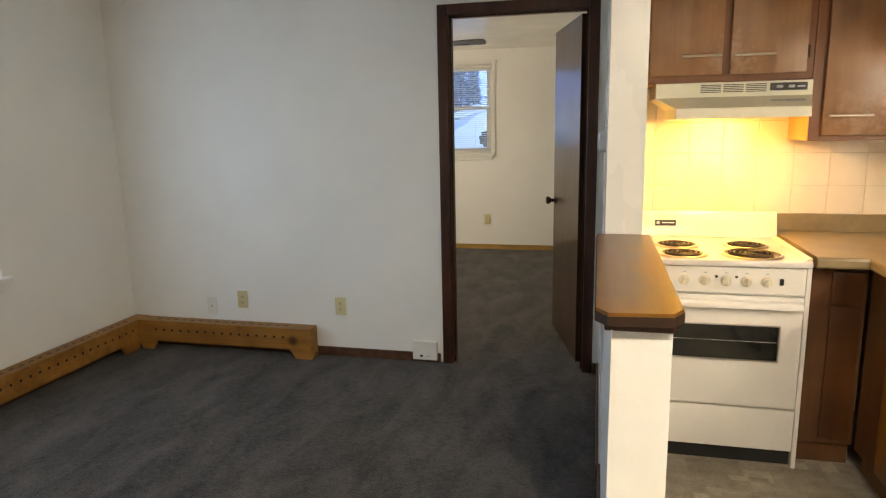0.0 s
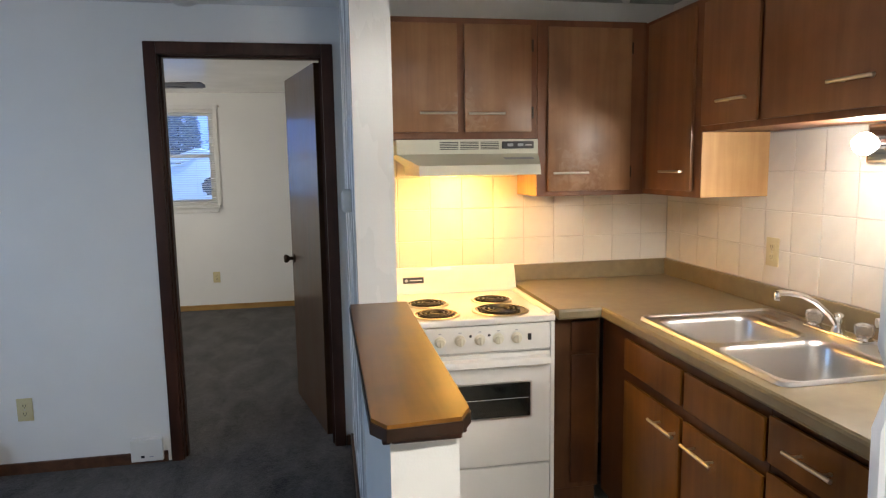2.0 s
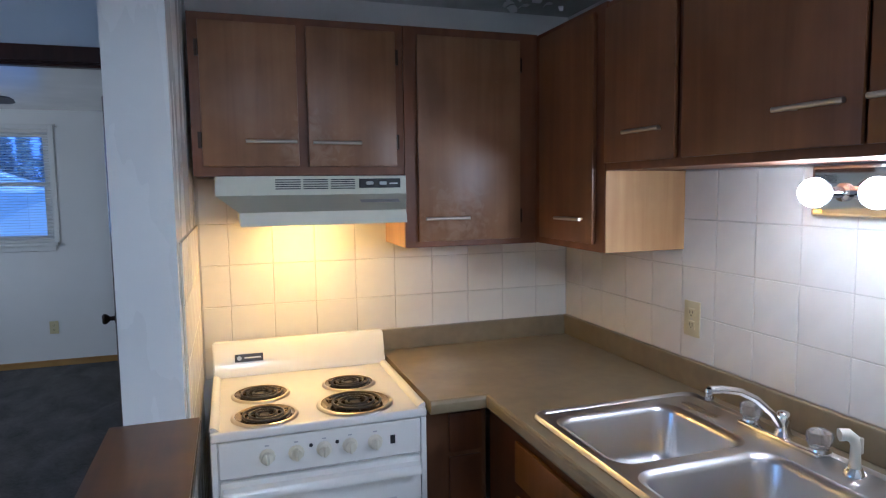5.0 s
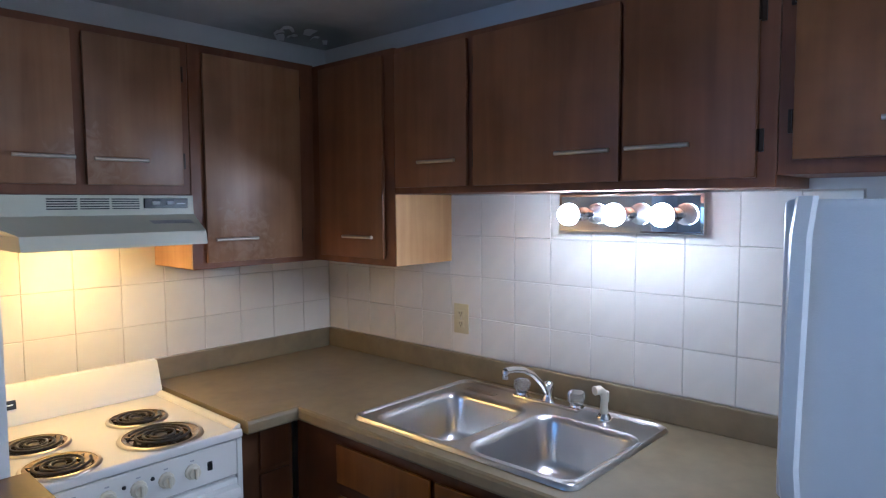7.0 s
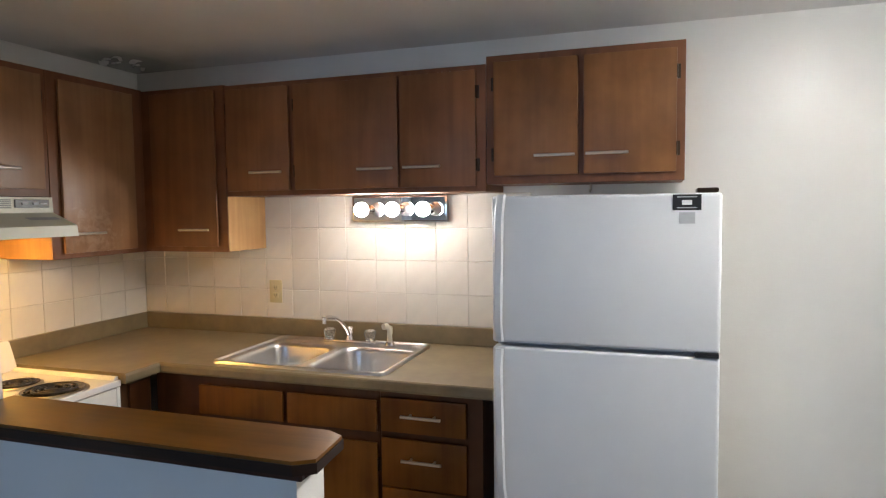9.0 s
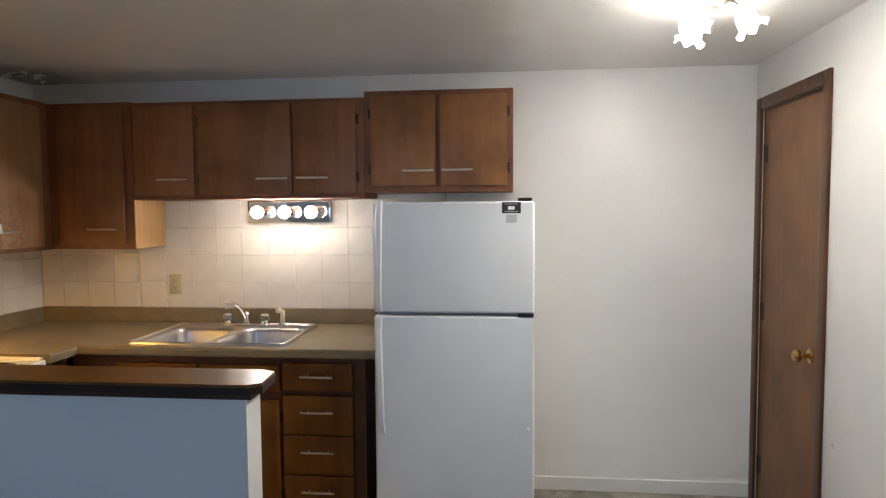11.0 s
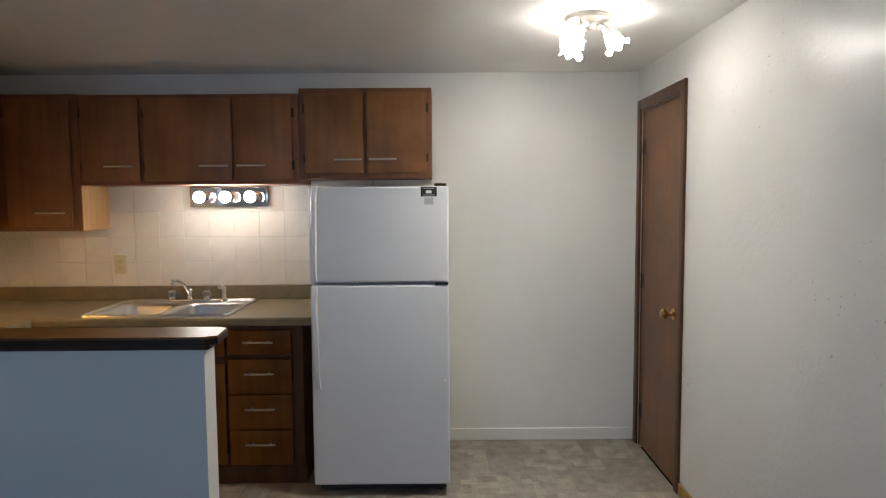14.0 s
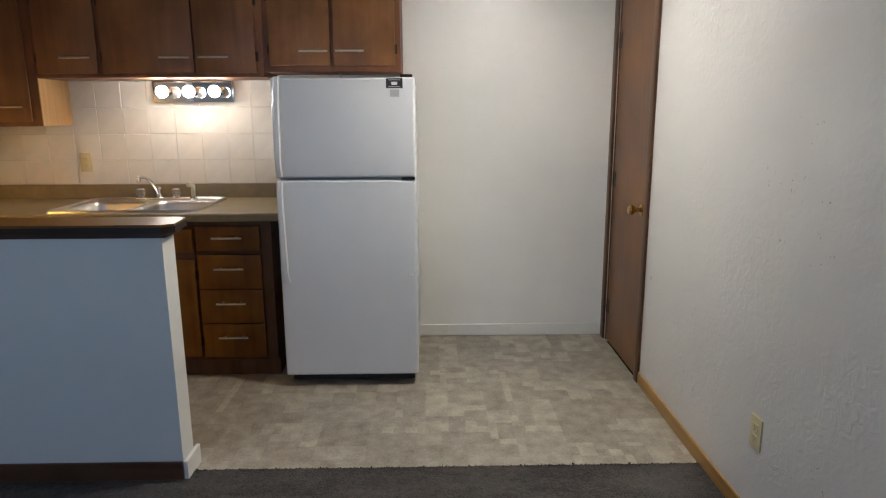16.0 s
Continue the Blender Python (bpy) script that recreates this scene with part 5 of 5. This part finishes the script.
part("sticker_line", box(FX - 0.002, FX - 0.0008, 0.650, 0.706, 1.576, 1.579), GREY_PRINT, fdoors[0])
part("sticker_line", box(FX - 0.002, FX - 0.0008, 0.650, 0.706, 1.544, 1.547), GREY_PRINT, fdoors[0])
part("label", box(FX - 0.001, FX + 0.001, 0.655, 0.700, 1.498, 1.532), GREY_PRINT, fdoors[0], "small grey square label")
part("door_stop", lathe(bmesh.new(), [(0.0, 0.006), (0.006, 0.005), (0.008, 0.0)], pose(FX, 0.606, 0.606, 0, -90), 12), WHITE_PLASTIC, fdoors[1])

# ---- light bar over the sink ----
bar = thing("light_bar", (XE - 0.02, 1.913, 1.55), "mirrored three-bulb vanity light bar, lit", "wall light")
bm = box(1.728, XE - 0.0065, 1.674, 2.152, 1.489, 1.612, bevel=0.004, seg=2)
part("housing", bm, CHROME, bar, smooth=30)
MIRROR = surface("mirror_plate", (0.72, 0.76, 0.84), 0.04, 1.0, vary=0.03, bump=0.0, rough_vary=0.02)
part("mirror_plate", box(1.7255, 1.7285, 1.684, 2.142, 1.497, 1.604), MIRROR, bar)
for y in (2.060, 1.906, 1.758):
    so = part("socket", lathe(bmesh.new(), [(0.022, 0), (0.022, 0.008), (0.014, 0.012), (0.014, 0.052), (0.0, 0.052)], pose(1.7255, y, 1.548, 0, -90), 18), CHROME, bar, smooth=40)
    at = pose(1.7255, y, 1.548, 0, -90)
    part("bulb_collar", lathe(bmesh.new(), [(0.012, 0.046), (0.018, 0.054), (0.027, 0.066), (0.033, 0.077), (0.0345, 0.088)], at, 24), WHITE_PLASTIC, so, "opaque white collar of the bulb", 60)
    part("bulb", lathe(bmesh.new(), [(0.0345, 0.088), (0.0340, 0.096), (0.0325, 0.103), (0.028, 0.112), (0.021, 0.121), (0.010, 0.126), (0.0, 0.127)], at, 24), BULB, so, "glowing white globe bulb", 60)

# ---- ceiling light ----
CL = (0.575, -0.010)
fix = thing("ceiling_light", (CL[0], CL[1], ZC), "brushed nickel three-arm ceiling light with lit ruffled glass shades", "ceiling light")
part("canopy", lathe(bmesh.new(), [(0.0, 0.0), (0.092, 0.0), (0.096, -0.006), (0.094, -0.020), (0.070, -0.030), (0.045, -0.036), (0.038, -0.050), (0.022, -0.060), (0.0, -0.063)], Matrix.Translation((CL[0], CL[1], ZC - 0.001)), 36, lambda i, a: (1 + (0.02 * math.cos(24 * a) if 3 < i < 7 else 0), 0)), NICKEL, fix, "brushed nickel ribbed canopy", 40)
for a in (-100, 20, 140):
    ca, sa = math.cos(radians(a)), math.sin(radians(a))
    p0, p1 = Vector((CL[0] + 0.05 * ca, CL[1] + 0.05 * sa, ZC - 0.036)), Vector((CL[0] + 0.085 * ca, CL[1] + 0.085 * sa, ZC - 0.060))
    arm = part("arm", tube(bmesh.new(), [p0, p0 + Vector((0.02 * ca, 0.02 * sa, -0.008)), p1], 0.008, 10), NICKEL, fix, smooth=50)
    down = Vector((0.58 * ca, 0.58 * sa, -1)).normalized()
    m = Matrix.Translation(p1) @ down.to_track_quat("Z", "Y").to_matrix().to_4x4()
    part("lamp_holder", lathe(bmesh.new(), [(0.0, -0.012), (0.018, -0.010), (0.021, 0.0), (0.022, 0.022), (0.0, 0.022)], m, 18), NICKEL, arm, smooth=40)
    ruffle = lambda i, t: ((1.0 + 0.13 * math.cos(6 * t), 0.010 * math.sin(6 * t)) if i in (5, 6) else ((1.0 + 0.05 * math.cos(6 * t), 0.0) if i in (4, 7) else (1.0, 0.0)))
    part("shade", lathe(bmesh.new(), [(0.020, 0.012), (0.026, 0.020), (0.034, 0.038), (0.036, 0.058), (0.037, 0.072), (0.052, 0.087), (0.050, 0.087), (0.035, 0.071), (0.034, 0.057), (0.031, 0.038), (0.023, 0.022)], m, 36, ruffle), SHADE, arm, "glowing frosted tulip glass shade", 60)
    lamp("ceiling_bulb", "POINT", Matrix.Translation(p1 + down * 0.050), BULB_CEIL * {-100: 0.15, 20: 0.7, 140: 2.1}[a], (1.0, 0.97, 0.92), 0.025)


# ---- outlets and small wall fittings ----
def duplex(side, u, z, label, d=0.0, w=0.072, h=0.116, material=None, group="wall outlets"):
    material = material or IVORY
    o = thing("wall_outlet", SIDES[side](u, d, z), label, "outlet", group)
    pl = part("cover_plate", on(side, u - w / 2, u + w / 2, d, d + 0.005, z - h / 2, z + h / 2, bevel=0.002, seg=2), material, o, smooth=40)
    for dz in (-0.020, 0.020):
        r = part("receptacle", on(side, u - 0.0165, u + 0.0165, d + 0.005, d + 0.0075, z + dz - 0.014, z + dz + 0.014, bevel=0.001), material, o)
        for du in (-0.006, 0.006):
            part("slot", on(side, u + du - 0.0014, u + du + 0.0014, d + 0.0073, d + 0.0078, z + dz - 0.003, z + dz + 0.007), BLACK, r)
        part("slot", on(side, u - 0.0025, u + 0.0025, d + 0.0073, d + 0.0078, z + dz - 0.010, z + dz - 0.006), BLACK, r)
    part("screw", on(side, u - 0.003, u + 0.003, d + 0.005, d + 0.0065, z - 0.003, z + 0.003, bevel=0.001), NICKEL, pl)
    return o


duplex("east", 2.606, 1.137, "ivory duplex outlet on the tiled wall", 0.0065)
duplex("south", -0.235, 0.352, "ivory duplex outlet on the white wall")
duplex("north", -1.513, 0.338, "ivory duplex outlet above the carpet")
duplex("north", -2.203, 0.352, "ivory duplex outlet above the heater cover")
duplex("bed", -1.195, 0.362, "ivory duplex outlet in the bedroom")
bl = thing("blank_plate", (-2.435, YN, 0.30), "white phone jack plate above the heater cover", "wall plate")
part("plate", on("north", -2.470, -2.400, 0, 0.005, 0.243, 0.355, bevel=0.002), WHITE_PLASTIC, bl)
part("jack", on("north", -2.442, -2.428, 0.005, 0.008, 0.292, 0.306), GREY_PRINT, bl)
jk = thing("junction_box", (-0.955, YN, 0.09), "white painted surface cable box beside the doorway", "cable box")
part("box", on("north", -1.033, -0.880, 0.012, 0.040, 0.030, 0.146, bevel=0.004, seg=2), WHITE_PLASTIC, jk)
part("back", on("north", -1.030, -0.883, 0.0, 0.012, 0.067, 0.143), WHITE_PLASTIC, jk)
part("socket", on("north", -0.985, -0.968, 0.040, 0.042, 0.050, 0.062), BLACK, jk)
part("socket", on("north", -0.945, -0.925, 0.040, 0.042, 0.052, 0.058), GREY_PRINT, jk)
th = thing("thermostat", (0.088, 2.895, 1.37), "round white thermostat on the wall", "thermostat")
part("cover", lathe(bmesh.new(), [(0.046, 0), (0.047, 0.018), (0.043, 0.030), (0.030, 0.036), (0.0, 0.037)], pose(0.088, 2.895, 1.37, 0, -90), 28), WHITE_PLASTIC, th, smooth=40)
sm = thing("smoke_detector", (-0.62, 3.56, ZC), "round white ceiling smoke detector", "smoke detector")
part("cover", lathe(bmesh.new(), [(0.0, -0.036), (0.040, -0.036), (0.056, -0.028), (0.062, -0.008), (0.062, 0.0)], Matrix.Translation((-0.62, 3.56, ZC)), 28), WHITE_PLASTIC, sm, smooth=40)


# ---- wooden heater covers in the living room ----
def heater_cover(label, side, u0, u1, feet):
    """A long pine box: slotted top board, face board with a hole row and a cut-out between its feet."""
    um = (u0 + u1) / 2
    hc = thing("heater_cover", SIDES[side](um, 0.06, 0.009), label, "heater cover", "heater covers")
    part("top_board", on(side, u0, u1, 0.013, 0.120, 0.188, 0.208, bevel=0.003, seg=2), PINE, hc)
    fb = bmesh.new()
    on(side, u0, u1, 0.100, 0.118, 0.070, 0.1875, bm=fb)
    for f in feet:
        a, b = f
        pts = [(a, 0.009), (b, 0.009), (b + 0.035, 0.070), (a - (0.035 if a > u0 + 0.01 else 0), 0.070)]
        w0, w1 = SIDES[side](0, 0.100, 0), SIDES[side](0, 0.118, 0)
        if side == "north":
            prism(fb, pts, "y", w0[1], w1[1])
        else:
            prism(fb, pts, "x", w0[0], w1[0])
    part("face_board", fb, PINE, hc)
    part("end_board", on(side, u1 - 0.018, u1, 0.013, 0.100, 0.009, 0.1875) if side == "north" else on(side, u0, u0 + 0.018, 0.013, 0.100, 0.009, 0.1875), PINE, hc)
    n = int((u1 - u0 - 0.2) / 0.062)
    for k in range(n):
        u = u0 + 0.13 + 0.062 * k
        c = SIDES[side](u, 0.1182, 0.148)
        m = pose(*c, 90) if side == "north" else pose(*c, 0, 90)
        part("vent_hole", lathe(bmesh.new(), [(0.0, 0.0004), (0.0085, 0.0004), (0.0085, -0.004)], m, 12), DARK, hc)
        part("vent_slot", on(side, u - 0.016, u + 0.016, 0.060, 0.070, 0.2082, 0.2086), DARK, hc)
    return hc


heater_cover("knotty pine box cover over the baseboard heater", "north", XW + 0.122, -1.680, [(XW + 0.14, XW + 0.22), (-1.790, -1.680)])
heater_cover("long knotty pine box cover over the baseboard heater", "west", 0.35, YN - 0.001, [(0.36, 0.45), (3.44, 3.56)])

# ---- ceiling fan in the bedroom ----
FAN = (-1.42, 5.62)
fan = thing("ceiling_fan", (*FAN, ZC), "dark four-blade ceiling fan in the bedroom", "ceiling fan")
part("downrod", lathe(bmesh.new(), [(0.06, 0.0), (0.055, -0.03), (0.014, -0.04), (0.014, -0.07)], Matrix.Translation((*FAN, ZC)), 20), BRONZE, fan, smooth=40)
part("motor", lathe(bmesh.new(), [(0.0, -0.065), (0.07, -0.07), (0.095, -0.095), (0.095, -0.14), (0.06, -0.17), (0.0, -0.175)], Matrix.Translation((*FAN, ZC)), 28), BRONZE, fan, smooth=40)
BLADE = surface("fan_blade", (0.10, 0.10, 0.12), 0.3, vary=0.2, fine=40, stretch=(1, 8, 1), bump=0.02)
for a in (-8, 82, 172, 262):
    bb = bmesh.new()
    prism(bb, [(0.14, -0.05), (0.50, -0.062), (0.535, -0.045), (0.545, 0.0), (0.535, 0.045), (0.50, 0.062), (0.14, 0.05)], "z", -0.003, 0.003)
    bmesh.ops.transform(bb, matrix=Matrix.Translation((*FAN, ZC - 0.155)) @ pose(0, 0, 0, 0, 0, a) @ pose(0, 0, 0, -14), verts=bb.verts)
    bl_ = part("blade", bb, BLADE, fan)
    ib = box(0.08, 0.19, -0.016, 0.016, -0.008, -0.003)
    bmesh.ops.transform(ib, matrix=Matrix.Translation((*FAN, ZC - 0.155)) @ pose(0, 0, 0, 0, 0, a), verts=ib.verts)
    part("blade_iron", ib, BRONZE, bl_)

# ---- peeling paint in the kitchen corner of the ceiling ----
rf = random.Random(8)
flakes = thing("peeling_paint", (1.58, 3.30, ZC), "curled flakes of white paint peeling off the ceiling", "paint flakes")
for k in range(9):
    cx, cy, a, w = 1.54 + rf.uniform(-0.14, 0.13), 3.28 + rf.uniform(-0.10, 0.09), rf.uniform(0, 6.28), rf.uniform(0.010, 0.026)
    fb = bmesh.new()
    rows = []
    for u in (-1, -0.35, 0.4, 1):
        drop = 0.0015 + 0.012 * max(0.0, u) ** 2 + 0.003 * abs(u)
        rows.append([fb.verts.new((cx + w * (u * math.cos(a) - v * (1.2 - 0.5 * abs(u)) * math.sin(a)), cy + w * (u * math.sin(a) + v * (1.2 - 0.5 * abs(u)) * math.cos(a)), ZC - drop + h)) for v, h in ((-1, 0), (0.9, 0), (0.9, 0.0012), (-1, 0.0012))])
    for p, q in zip(rows, rows[1:]):
        for j in range(4):
            fb.faces.new((p[j], p[(j + 1) % 4], q[(j + 1) % 4], q[j]))
    fb.faces.new(rows[0][::-1])
    fb.faces.new(rows[-1])
    part("flake", fb, WHITE, flakes)

# ---- wall tiles, piece by piece ----
def tile_mesh(name, side, w, h):
    bm = bmesh.new()
    on(side, -w / 2, w / 2, 0.001, 0.0065, -h / 2, h / 2, bm=bm, bevel=0.0018)
    o = SIDES[side](0, 0, 0)
    bmesh.ops.translate(bm, verts=bm.verts, vec=[-c for c in o])
    return mesh_of(name, bm, TILE)


def tile_field(parent, side, ulines, zlines, skip=None):
    cache = {}
    rnd = random.Random(9)
    g = 0.0014
    for a, b in zip(ulines, ulines[1:]):
        for c, d in zip(zlines, zlines[1:]):
            if skip and skip((a + b) / 2, (c + d) / 2):
                continue
            key = (round(b - a, 3), round(d - c, 3))
            if key not in cache:
                cache[key] = tile_mesh("tile", side, key[0] - g, key[1] - g)
            o = new("tile", cache[key])
            o.parent = parent
            p = SIDES[side]((a + b) / 2, 0, (c + d) / 2)
            o.matrix_basis = Matrix.Translation(p) @ pose(0, 0, 0, rnd.gauss(0, 0.12), rnd.gauss(0, 0.12), rnd.gauss(0, 0.12))


P = 0.1572
solid("grout_kitchen", box(0.224, XE - 0.002, YK - 0.0032, YK - 0.0005, 0.86, 1.617), GROUT, "beige tile grout behind the stove", "grout", kind="structure")
solid("grout_east", box(XE - 0.0032, XE - 0.0005, 1.29, YK - 0.0035, 0.996, 1.617), GROUT, "beige tile grout above the sink", "grout", kind="structure")
solid("grout_pillar", box(0.2225, 0.2252, 2.56, YK - 0.0035, 0.86, 1.448), GROUT, "beige tile grout on the wall end", "grout", kind="structure")
zl = [1.0015, 1.148, 1.304, 1.460, 1.614]
zk = [0.862, 0.978, 1.135, 1.291, 1.447, 1.614]
tile_field(wall_kitchen, "kitchen", [0.232] + [0.332 + k * P * 1.014 for k in range(9)] + [XE - 0.008], zk, lambda u, z: (z < 1.0 and u > 0.9))
tile_field(wall_east, "east", [1.292, 1.430, 1.584, 1.738, 1.892, 2.046, 2.203, 2.356, 2.510, 2.662, 2.820, 2.983, 3.146, 3.300, 3.433], zl)
SIDES["pillar"] = lambda u, d, z: (0.222 + d, u, z)
tile_field(wall_stub, "pillar", [2.575, 2.652] + [2.652 + P * k for k in range(1, 6)], zk[:5])
